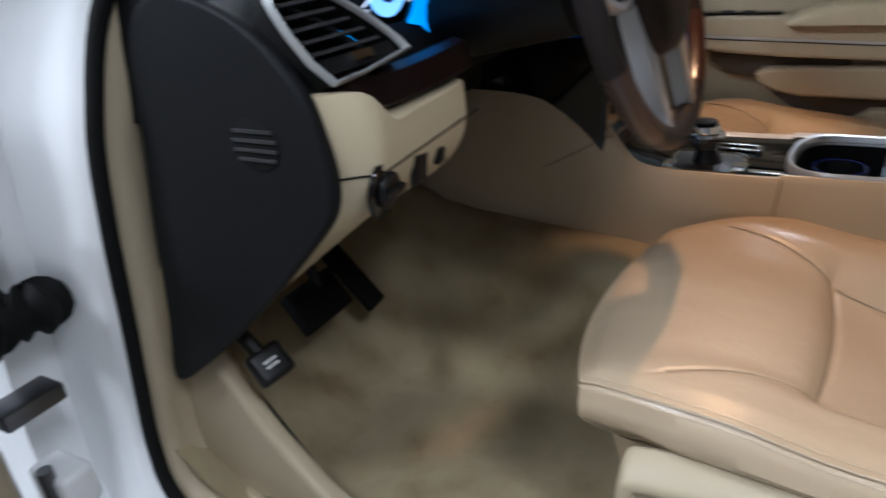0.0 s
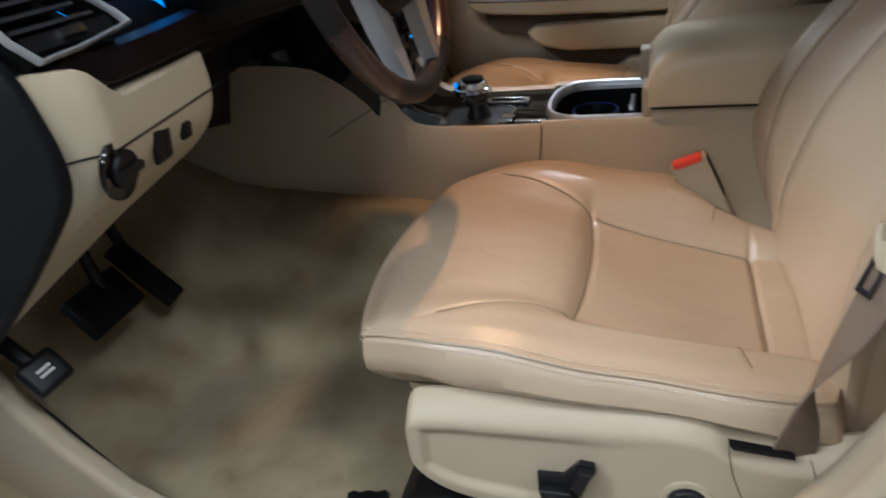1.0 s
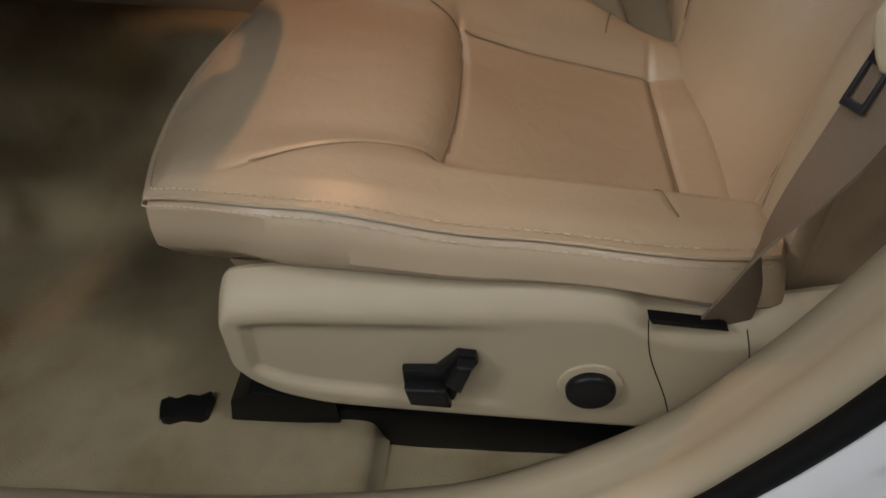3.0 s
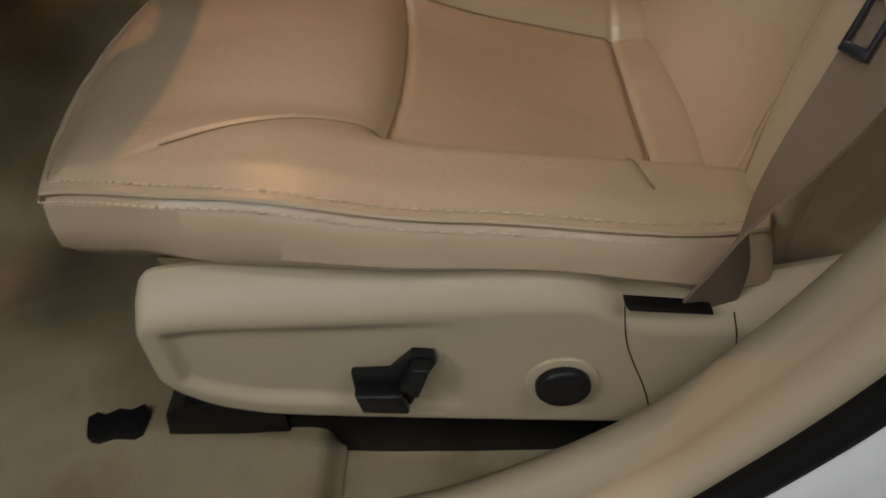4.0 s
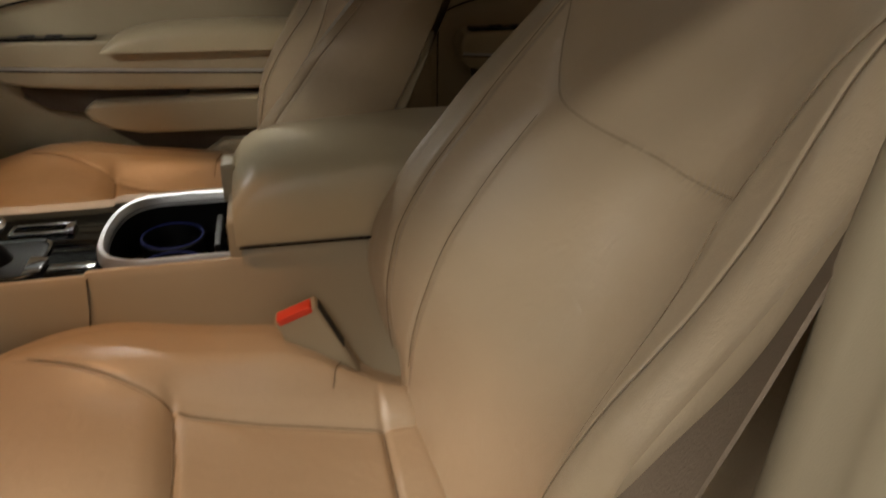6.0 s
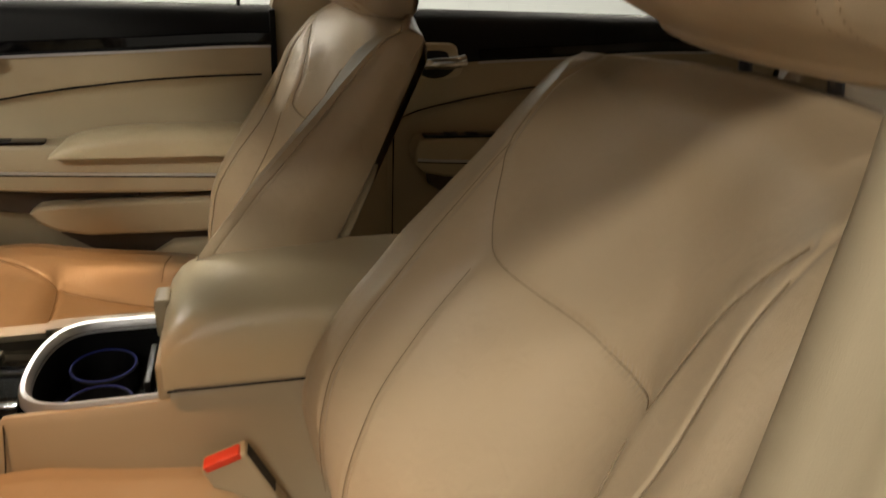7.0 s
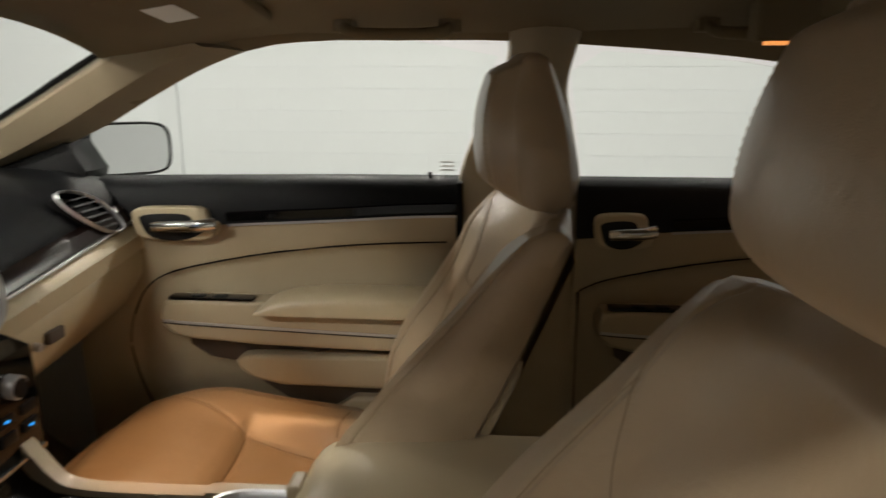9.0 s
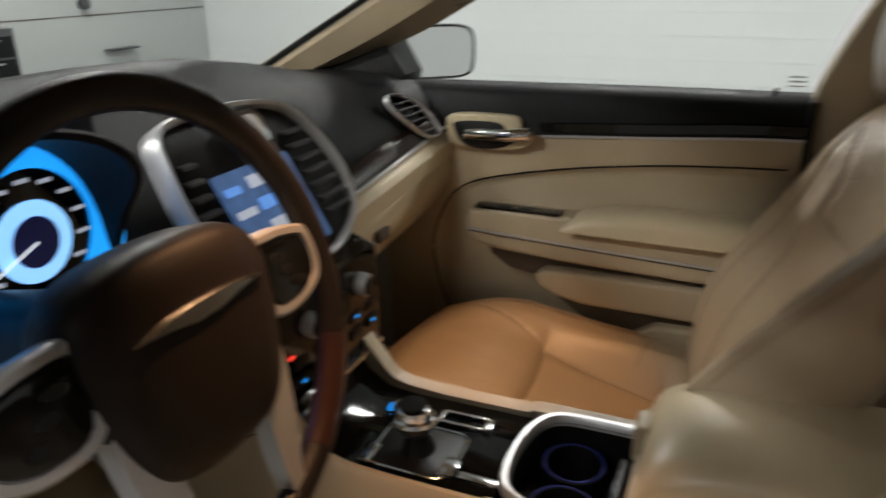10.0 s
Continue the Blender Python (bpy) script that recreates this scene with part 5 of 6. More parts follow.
def build_dash():
    t = thing("dashboard", "black and beige dashboard with dark wood trim", "dashboard", (-0.95, 0, 0.9))
    # soft top: profile that runs across the car
    top = [(-1.40, 1.10), (-1.30, 1.128), (-1.10, 1.146), (-0.98, 1.146), (-0.88, 1.138), (-0.81, 1.118), (-0.77, 1.085), (-0.752, 1.04), (-0.76, 1.0), (-0.90, 0.98), (-1.40, 0.95)]
    rings = []
    for i in range(61):
        y = -0.775 + 1.50 * i / 60
        bow = -0.03 * (1 - (y / 0.75) ** 2)
        ring = []
        for x, z in top:
            zz = z
            # the far top dips towards the middle of the face
            f = smooth(-0.95, -0.76, x)
            dz = -0.05 * smooth(0.60, 0.20, y) * f
            zz += 0.072 * (1 - smooth(0.2, 0.66, abs(y))) * smooth(-0.80, -1.0, x) * (1 - smooth(-1.28, -1.40, x)) if z > 1.06 else 0.0
            ring.append(Vector((x + bow * f - 0.025 * smooth(0.55, 0.2, y) * smooth(-0.20, 0.0, y) * f, y, zz + dz * (1 if x > -0.9 else 0) + 0.0)))
        rings.append(ring)
    part("top_pad", bm_loft(rings), SOFTBLACK, t, "black soft dashboard top")
    # instrument hood
    hood = []
    for i in range(25):
        a = math.pi * i / 24
        y = -0.43 - 0.215 * math.copysign(abs(math.cos(a)) ** 0.8, math.cos(a))
        z = 1.05 + 0.19 * math.sin(a) ** 0.6
        hood.append((y, z))
    rings = []
    for x, s in ((-1.05, 0.85), (-0.90, 0.97), (-0.76, 1.0), (-0.70, 1.0), (-0.695, 0.985), (-0.70, 0.95), (-0.82, 0.90)):
        rings.append([Vector((x - 0.09 * (1 - smooth(1.05, 1.20, z)), -0.43 + (y + 0.43) * s, 1.05 + (z - 1.05) * s)) for y, z in hood] + [Vector((x - 0.10, -0.43 + 0.215 * s, 1.03)), Vector((x - 0.10, -0.43 - 0.215 * s, 1.03))])
    part("instrument_hood", bm_loft(rings, caps=False), SOFTBLACK, t, "black hood over the instruments")
    cl = part("instrument_panel", bm_box(-0.835, -0.80, -0.64, -0.205, 0.96, 1.235, 0.004), RUBBER, t, "black instrument panel")
    for cy in (-0.313, -0.548):
        cz, R = 1.105, 0.112
        part("dial", bm_prism(disc(cy, cz, R, 48), "x", -0.800, -0.795, 0.001), GLOSS, cl, "dark dial face")
        ring = bmesh.new()
        rg = []
        for r, d in ((R, 0.0), (R, 0.012), (R * 0.66, 0.003), (R * 0.66, 0.0)):
            rg.append([Vector((-0.795 + d, p, q)) for p, q in disc(cy, cz, r, 48)])
        bm_loft(rg, ring, caps=False)
        part("dial_ring", ring, BLUE, cl, "glowing blue dial ring")
        part("dial_hub", bm_prism(disc(cy, cz - 0.004, R * 0.40, 32), "x", -0.7945, -0.791, 0.001), BLUEPALE, cl, "pale blue lit dial centre")
        part("dial_hub", bm_prism(disc(cy, cz - 0.004, R * 0.25, 32), "x", -0.7905, -0.789, 0.001), BLUEDIM, cl)
        for k in range(11):
            a = radians(215 - 25 * k)
            m = Matrix.Translation((-0.793, cy + R * 0.55 * math.cos(a), cz + R * 0.55 * math.sin(a)))
            part("dial_mark", bm_box(-0.0006, 0.0006, -0.008, 0.008, -0.0022, 0.0022, m=m), WHITEGLOWDIM, cl)
        a = radians(205)
        part("needle", bm_tube([(-0.788, cy, cz - 0.004), (-0.788, cy + R * 0.6 * math.cos(a), cz + R * 0.6 * math.sin(a))], 0.0012, seg=6), WHITEGLOW, cl)
    # knee panel of the driver
    rings = []
    for i in range(31):
        y = -0.772 + 0.262 * i / 30
        s = i / 30
        zl = 0.606 + 0.235 * s ** 0.8
        zt = 1.012 - 0.042 * smooth(0.12, 0.3, s) + 0.01 * s
        edge = 0.05 * smooth(0.82, 1.0, s) ** 2
        ring = []
        for j in range(26):
            z = zl + (zt - zl) * j / 25
            x = KNEE(z) + 0.045 * smooth(0.0, 0.16, s) * smooth(0.78, 0.95, z) - edge
            x += 0.004 * smooth(0.0, 0.05, s)
            ring.append(Vector((x, y, z)))
        ring += [Vector((KNEE(zt) - 0.12, y, zt + 0.0)), Vector((KNEE(zl) - 0.10, y, zl + 0.03))]
        rings.append(ring)
    knee = part("knee_panel", bm_loft(rings), PALE, t, "beige panel below the steering wheel")

    def face(y, z, out=0.0):
        s = (y + 0.772) / 0.262
        return Vector((KNEE(z) + 0.045 * smooth(0.0, 0.16, s) * smooth(0.78, 0.95, z) + 0.004 + out, y, z))

    part("panel_joint", bm_tube([face(-0.768 + 0.25 * k / 20, 0.925 + 0.012 * k / 20, 0.0006) for k in range(21)], 0.0012, seg=6), RUBBER, knee)
    # light switch
    c = face(-0.727, 0.905, -0.001)
    nrm = Matrix.Translation(c) @ Euler((0, radians(8), radians(6))).to_matrix().to_4x4()
    o = bm_prism(disc(0, 0, 0.031, 36, 0.034), "x", -0.004, 0.003, 0.002)
    bmesh.ops.transform(o, matrix=nrm, verts=o.verts)
    sw = part("light_switch", o, GLOSS, knee, "round black headlight switch")
    o = bm_prism(disc(0, 0, 0.021, 28), "x", 0.002, 0.011, 0.004, seg=3)
    bm_box(0.009, 0.018, -0.020, 0.020, -0.005, 0.005, 0.003, o)
    bmesh.ops.transform(o, matrix=nrm, verts=o.verts)
    part("rotary_knob", o, BLACK, sw, "black rotary knob")
    for yy, w, hgt, nm in ((-0.655, 0.017, 0.020, "dimmer_switch"), (-0.608, 0.009, 0.011, "fuel_flap_button")):
        o = bm_box(-0.003, 0.004, -w, w, -hgt, hgt, 0.003, seg=2)
        bm_box(0.003, 0.006, -w * 0.75, -w * 0.1, -hgt * 0.8, hgt * 0.8, 0.001, o)
        bm_box(0.003, 0.006, w * 0.1, w * 0.75, -hgt * 0.8, hgt * 0.8, 0.001, o)
        bmesh.ops.transform(o, matrix=Matrix.Translation(face(yy, 0.905)) @ Euler((0, radians(8), radians(6))).to_matrix().to_4x4(), verts=o.verts)
        part(nm, o, BLACK, knee)
    # wood strip and vent above it
    rings = []
    for i in range(21):
        s = i / 20
        y = -0.745 + 0.235 * s
        z = 1.006 - 0.030 * smooth(0.05, 0.3, s) + 0.012 * s
        x = KNEE(1.0) + 0.035 * math.sin(min(1, s * 1.1) * math.pi / 2) + 0.01
        hgt = 0.034 * smooth(-0.1, 0.25, s)
        rings.append([Vector((x, y, z)), Vector((x + 0.006, y, z + 0.004)), Vector((x - 0.004, y, z + hgt)), Vector((x - 0.02, y, z + hgt + 0.004)), Vector((x - 0.05, y, z))])
    part("wood_strip", bm_loft(rings), WOOD, t, "dark glossy wood strip")
    vo = [(-0.752, 1.022), (-0.70, 1.024), (-0.622, 1.032)] + [(p.x, p.z) for p in spline([(-0.628, 0, 1.045), (-0.655, 0, 1.075), (-0.695, 0, 1.105), (-0.74, 0, 1.122), (-0.768, 0, 1.112), (-0.772, 0, 1.08), (-0.766, 0, 1.045)], 4)]
    vplace = lambda p, q, d: (-0.732 - 0.62 * (q - 1.025) + 0.10 * (p + 0.75) + d * 0.85, p, q + d * 0.5)
    framed_vent(t, vo, vplace, SILVER, [(-0.755, -0.655, 1.052), (-0.758, -0.668, 1.064), (-0.76, -0.68, 1.076), (-0.76, -0.692, 1.088), (-0.758, -0.71, 1.100), (-0.75, -0.725, 1.110)], None, "silver framed outer air vent")
    part("vent_bar", bm_loft([[Vector(vplace(p, q, d)) for q, d in ((1.032, 0.0), (1.046, 0.0), (1.046, -0.02), (1.032, -0.02))] for p in (-0.752, -0.642)]), BLACK, t, "black lower bar of the air vent")
    part("vent_tab", bm_loft([[Vector(vplace(p, q, d)) for q, d in ((1.036, 0.0), (1.044, 0.0), (1.044, 0.006), (1.036, 0.006))] for p in (-0.712, -0.682)]), CHROME, t, "chrome tab of the air vent")
    # end panel
    out = [(-1.078, 0.592), (-1.055, 0.71), (-1.034, 0.83), (-1.006, 0.96), (-0.978, 1.08), (-0.93, 1.118), (-0.86, 1.110), (-0.797, 1.075), (-0.752, 1.022), (-0.735, 0.97), (-0.729, 0.93), (-0.736, 0.893), (-0.767, 0.853), (-0.87, 0.75), (-1.0, 0.637)]
    ol = [(p.x, p.z) for p in spline([(x, 0, z) for x, z in out], 4, True)]
    ep = part("end_panel", bm_prism(ol, "y", -0.785, -0.765, 0.007, seg=3), SOFTBLACK, t, "black panel on the dashboard end")
    part("grille_hole", bm_prism(disc(-0.822, 0.964, 0.031, 32, 0.030), "y", -0.7862, -0.784, 0.0008), RUBBER, ep, "round side window air outlet")
    for k in range(4):
        z = 0.948 + 0.0105 * k
        w = math.sqrt(max(0.0, 0.031 ** 2 - (z - 0.964) ** 2))
        part("slat", bm_box(-0.822 - w, -0.822 + w, -0.7885, -0.786, z - 0.002, z + 0.002, 0.0006), SLAT, ep)
    # far side of the dash
    rings = []
    for i in range(31):
        s = i / 30
        y = 0.20 + 0.50 * s
        zt = 0.962 + 0.066 * s
        xf = -0.775 + 0.03 * s
        ring = [Vector((xf - 0.02, y, zt + 0.004)), Vector((xf + 0.012, y, zt - 0.004)), Vector((xf + 0.026, y, zt - 0.02)), Vector((xf + 0.026, y, zt - 0.055)), Vector((xf + 0.015, y, zt - 0.062)), Vector((xf + 0.02, y, zt - 0.072)), Vector((xf + 0.014, y, zt - 0.115)), Vector((xf - 0.03, y, zt - 0.185)), Vector((xf - 0.12, y, zt - 0.26)), Vector((xf - 0.3, y, zt - 0.28)), Vector((xf - 0.3, y, zt))]
        rings.append(ring)
    gb = part("glovebox", bm_loft(rings), PALE, t, "beige glovebox and lower dashboard")
    part("glovebox_lock", bm_tube([(-0.748, 0.315, 0.878), (-0.735, 0.315, 0.876)], 0.008, seg=14), SILVER, gb)
    # handle recess: its shade is a dark slab on the face
    part("glovebox_handle", bm_prism(rounded(0.345, 0.395, 0.868, 0.892, 0.005), "x", -0.76, -0.7395, 0.002), SHADOWTRIM, gb, "dark brown slab that paints shade in the glovebox handle recess")
    rings = []
    for i in range(31):
        s = i / 30
        y = 0.20 + 0.47 * s
        zt = 0.962 + 0.066 * s
        xf = -0.775 + 0.03 * s
        hgt = 0.030 + 0.006 * s
        rings.append([Vector((xf + 0.004, y, zt + 0.004)), Vector((xf + 0.006, y, zt + 0.010)), Vector((xf - 0.004, y, zt + hgt)), Vector((xf - 0.02, y, zt + hgt + 0.008)), Vector((xf - 0.06, y, zt + 0.004))])
    part("wood_strip", bm_loft(rings), WOOD, t, "dark glossy wood strip")
    part("silver_strip", bm_tube([(-0.769 + 0.03 * s, 0.20 + 0.48 * s, 0.966 + 0.066 * s) for s in np.linspace(0, 1, 16)], 0.0035, seg=8), SILVER, t)
    vo = [(p.x, p.z) for p in spline([(0.505, 0, 1.125), (0.56, 0, 1.118), (0.61, 0, 1.09), (0.638, 0, 1.045), (0.625, 0, 1.026), (0.58, 0, 1.03), (0.535, 0, 1.06), (0.50, 0, 1.10)], 6, True)]
    vplace = lambda p, q, d: (-0.735 - 0.60 * (q - 1.03) + 0.05 * (p - 0.6) + d * 0.86, p, q + d * 0.5)
    framed_vent(t, vo, vplace, SILVER, [(0.53, 0.585, 1.105), (0.53, 0.60, 1.092), (0.535, 0.61, 1.079), (0.545, 0.615, 1.066), (0.56, 0.622, 1.053), (0.575, 0.622, 1.041)], None, "silver framed far air vent")
    build_stack(t)
    part("defrost_grille", bm_prism([(-1.30, 1.175), (-1.24, 1.198), (-1.14, 1.204), (-1.10, 1.19)], "y", -0.16, 0.12, 0.004), SOFTBLACK, t, "raised black grille on the dashboard top")
    # under-dash closing plates
    part("under_panel", bm_box(-1.35, -0.90, -0.50, 0.72, 0.86, 0.98, 0.01), BLACK, t)
    part("steering_column", bm_tube([(-0.95, -0.419, 1.0), (-0.60, -0.419, 1.065)], 0.055, seg=18), BLACK, t, "black steering column cover")
    part("column_panel", bm_prism([(-0.56, 0.86), (-0.28, 0.80), (-0.20, 0.98), (-0.30, 1.05), (-0.55, 1.05)], "x", -0.92, -0.86, 0.01), BLACK, t)


def build_stack(t):
    cy = 0.045
    place = lambda p, q, d: (-0.74 - 0.6 * (q - 1.05) + d * 0.86, p, q + d * 0.51)
    ringo = [(-0.10, 1.178), (0.045, 1.184), (0.16, 1.165), (0.212, 1.11), (0.226, 1.04), (0.19, 0.985), (0.12, 0.958), (0.045, 0.953), (-0.03, 0.958), (-0.10, 0.985), (-0.136, 1.04), (-0.130, 1.13)]
    o = [(p.x, p.z) for p in spline([(a, 0, b) for a, b in ringo], 6, True)]
    rings = []
    for s, d in ((1.0, -0.02), (1.0, 0.006), (0.975, 0.012), (0.935, 0.008), (0.92, -0.006)):
        rings.append([Vector(place(cy + (p - cy) * s, 1.068 + (q - 1.068) * s, d)) for p, q in o])
    st = part("centre_panel", bm_loft(rings, caps=False), SILVER, t, "silver surround of the centre panel")
    fc = bmesh.new()
    rings = [[Vector(place(cy + (p - cy) * s, 1.068 + (q - 1.068) * s, d)) for p, q in o] for s, d in ((0.93, -0.004), (0.90, -0.002))]
    bm_loft(rings, fc)
    part("panel_face", fc, BLACK, st, "black centre panel face")

    def flat(a, b, c, d, h0, h1, r, mat, name, label=""):
        m = bm_prism(rounded(a, b, c, d, r), "y", h0, h1, 0.0012)
        for v in m.verts:
            v.co = Vector(place(v.co.x, v.co.z, v.co.y))
        return part(name, m, mat, st, label)

    flat(-0.065, 0.110, 0.978, 1.104, 0.0, 0.003, 0.006, SCREEN, "screen", "lit touch screen")
    for r in range(4):
        for c in range(3):
            a, b = -0.055 + 0.053 * c, 0.985 + 0.030 * r
            flat(a, a + 0.04 - 0.008 * ((r + c) % 2), b, b + 0.010 + 0.006 * (c % 2), 0.0032, 0.0038, 0.002, WHITEGLOWDIM if (r + c) % 3 else SCREENBLUE, "screen_icon")
    flat(0.0, 0.085, 1.118, 1.168, 0.0, 0.014, 0.016, CHROME, "clock", "chrome framed dashboard clock")
    flat(0.012, 0.073, 1.125, 1.161, 0.0145, 0.0155, 0.012, LABELWHITE, "clock_face", "white clock face")
    for sd in (-1, 1):
        a, b = (0.128, 0.192) if sd > 0 else (-0.115, -0.075)
        for k in range(7):
            q = 1.005 + 0.0195 * k
            lo, hi = (0.125, 0.20 - 0.003 * abs(k - 2) ** 1.5) if sd > 0 else (-0.118 + 0.002 * abs(k - 2) ** 1.5, -0.075)
            bmv = bmesh.new()
            r = lambda p: [Vector(place(p, q + 0.0018, 0.008)), Vector(place(p, q - 0.0018, 0.008)), Vector(place(p, q + 0.005, -0.002)), Vector(place(p, q + 0.008, -0.002))]
            bm_loft([r(lo), r(hi)], bmv)
            part("slat", bmv, SLAT, st)
    # controls below
    lower = part("control_panel", bm_prism([(-0.70, 0.955), (-0.66, 0.94), (-0.655, 0.86), (-0.66, 0.74), (-0.64, 0.715), (-0.95, 0.70), (-0.95, 0.955)], "y", -0.105, 0.185, 0.008, seg=3), GLOSS, t, "black climate control panel")
    for k in range(3):
        yk = -0.03 + 0.075 * k
        part("rotary_knob", bm_tube([(-0.662, yk, 0.895), (-0.640, yk, 0.893)], 0.019, seg=24), SILVER if k != 1 else BLACK, lower, "silver rimmed rotary knob")
        part("knob_cap", bm_tube([(-0.6405, yk, 0.893), (-0.637, yk, 0.893)], 0.015, seg=24), BLACK, lower)
    for r in range(2):
        for k in range(5):
            yk = -0.075 + 0.052 * k
            part("button", bm_box(-0.664, -0.652, yk, yk + 0.036, 0.838 - 0.03 * r, 0.856 - 0.03 * r, 0.003), BLACK, lower)
            if (k + r) % 2:
                part("button_light", bm_box(-0.6521, -0.6515, yk + 0.012, yk + 0.022, 0.845 - 0.03 * r, 0.849 - 0.03 * r), BLUE, lower)
    part("red_light", bm_box(-0.6521, -0.6515, -0.09, -0.078, 0.865, 0.870), REDGLOW, lower)
    part("silver_bar", bm_box(-0.668, -0.645, -0.09, 0.17, 0.768, 0.776, 0.003), CHROME, lower)
    part("silver_bar", bm_box(-0.668, -0.648, -0.09, 0.17, 0.728, 0.735, 0.003), CHROME, lower)


def build_console():
    t = thing("centre_console", "beige centre console with gloss black shifter panel", "console", (-0.3, 0.02, 0.40))
    ORIGIN[t.name] += Vector((0.012, 0.0, 0.012))
    # flanks
    top = [(-1.25, 0.90), (-0.95, 0.90), (-0.80, 0.90), (-0.744, 0.886), (-0.68, 0.845), (-0.635, 0.79), (-0.605, 0.752), (-0.575, 0.735), (-0.50, 0.730), (-0.355, 0.732), (-0.345, 0.737), (-0.165, 0.740), (-0.158, 0.752), (0.0, 0.756), (0.40, 0.760)]
    line = spline([(a, 0, b) for a, b in top], 5)
    for sd in (-1, 1):
        yo, yi = 0.02 + sd * (0.120 if sd < 0 else 0.142), 0.02 + sd * 0.105
        rings = []
        for p in line:
            low = float(np.interp(p.x, [-1.25, -0.97, -0.60, -0.3, 0.4], [0.71, 0.645, 0.590, 0.52, 0.48]))
            flare = 0.05 * smooth(-0.5, -0.9, p.x)
            rings.append([Vector((p.x, yi, p.z)), Vector((p.x, yo - sd * 0.008, p.z)), Vector((p.x, yo, p.z - 0.01)), Vector((p.x, yo + sd * (0.004 + flare * 0.4), (p.z + low) / 2)), Vector((p.x, yo + sd * (0.012 + flare), low)), Vector((p.x, yi, low))])
        side = part("side_panel", bm_loft(rings), PLASTIC, t, "beige console side panel")
        part("panel_joint", bm_tube([(-0.352, yo + sd * 0.0008, 0.733), (-0.356, yo + sd * 0.004, 0.69), (-0.366, yo + sd * 0.008, 0.62)], 0.0008, seg=6), RUBBER, side)
        part("lower_gap", bm_tube([(-1.25, yo + sd * 0.063, 0.709), (-0.97, yo + sd * 0.06, 0.644), (-0.80, yo + sd * 0.045, 0.618), (-0.60, yo + sd * 0.022, 0.588), (-0.45, yo + sd * 0.014, 0.552)], 0.0035, seg=8), RUBBER, side)
        part("panel_joint", bm_tube([(-0.635, yo + sd * 0.001, 0.79), (-0.75, yo + sd * 0.022, 0.73), (-0.95, yo + sd * 0.045, 0.655)], 0.0008, seg=6), RUBBER, side)
    # gloss shifter panel
    part("core", bm_box(-0.95, 0.40, -0.08, 0.13, 0.45, 0.64, 0.01), BLACK, t)
    pan = part("shifter_panel", bm_prism([(-0.64, 0.75), (-0.60, 0.724), (-0.55, 0.719), (-0.35, 0.722), (-0.35, 0.68), (-0.64, 0.68)], "y", -0.084, 0.133, 0.004), GLOSS, t, "gloss black shifter panel")
    part("ramp", bm_prism([(-0.72, 0.86), (-0.66, 0.78), (-0.63, 0.74), (-0.63, 0.68), (-0.72, 0.68)], "y", -0.084, 0.133, 0.004), GLOSS, t)
    gate = part("gate_plate", bm_prism(rounded(-0.545, -0.425, -0.062, 0.040, 0.02), "z", 0.7215, 0.7245, 0.0015), BLACK, pan)
    for pts in (((-0.552, -0.070), (-0.552, -0.030), (-0.535, -0.030), (-0.535, -0.070)), ((-0.436, -0.060), (-0.436, -0.018), (-0.412, -0.024), (-0.416, -0.056))):
        part("gate_trim", bm_prism(list(pts), "z", 0.722, 0.730, 0.002), CHROME, pan, "chrome trim beside the shifter")
    part("gate_rim", bm_tube([(p, q, 0.7235) for p, q in rounded(-0.548, -0.422, -0.066, 0.044, 0.022)], 0.0022, seg=6, closed=True), CHROME, pan)
    fr = bmesh.new()
    for a, b, c, d in ((-0.485, -0.402, 0.086, 0.091), (-0.485, -0.402, 0.058, 0.063), (-0.485, -0.479, 0.058, 0.091), (-0.412, -0.402, 0.058, 0.091)):
        bm_box(a, b, c, d, 0.7215, 0.728, 0.001, fr)
    part("slot_frame", fr, CHROME, pan, "chrome framed slot")
    part("trim_line", bm_box(-0.41, -0.353, -0.050, -0.036, 0.7218, 0.7245, 0.001), CHROME, pan)
    # shifter
    part("shifter_boot", bm_tube([(-0.485, -0.012, 0.722), (-0.488, -0.012, 0.755)], lambda s: 0.026 - 0.012 * s, seg=16), BLACK, t)
    kn = bmesh.new()
    prof = [(0.012, 0.742), (0.018, 0.750), (0.025, 0.765), (0.027, 0.780), (0.024, 0.792), (0.014, 0.797)]
    rings = [[Vector((-0.49 + (z - 0.74) * -0.1 + 1.15 * r * math.cos(a), -0.012 + 0.92 * r * math.sin(a), z)) for a in (2 * math.pi * i / 24 for i in range(24))] for r, z in prof]
    knob = part("shifter_knob", bm_loft(rings, kn), CHROME, t, "black and chrome gear knob")
    part("knob_band", bm_tube([(-0.494 + 0.030 * math.cos(a), -0.012 + 0.024 * math.sin(a), 0.774) for a in (2 * math.pi * i / 28 for i in range(28))], 0.0075, seg=8, closed=True), CHROME, knob)
    part("knob_badge", bm_prism(disc(-0.492, -0.012, 0.021, 20), "z", 0.7965, 0.7995, 0.001), BLACK, knob, "black knob cap")
    part("knob_light", bm_box(-0.528, -0.521, -0.02, -0.006, 0.783, 0.79, 0.001), BLUE, knob)
    # cup holder
    o = [(p.x, p.z) for p in spline([(-0.165, 0, -0.082), (-0.24, 0, -0.084), (-0.305, 0, -0.082), (-0.342, 0, -0.055), (-0.352, 0, 0.01), (-0.342, 0, 0.085), (-0.31, 0, 0.125), (-0.24, 0, 0.132), (-0.165, 0, 0.132)], 5)]
    o += [(-0.160, 0.10), (-0.160, -0.07)]
    c = (-0.25, 0.017)
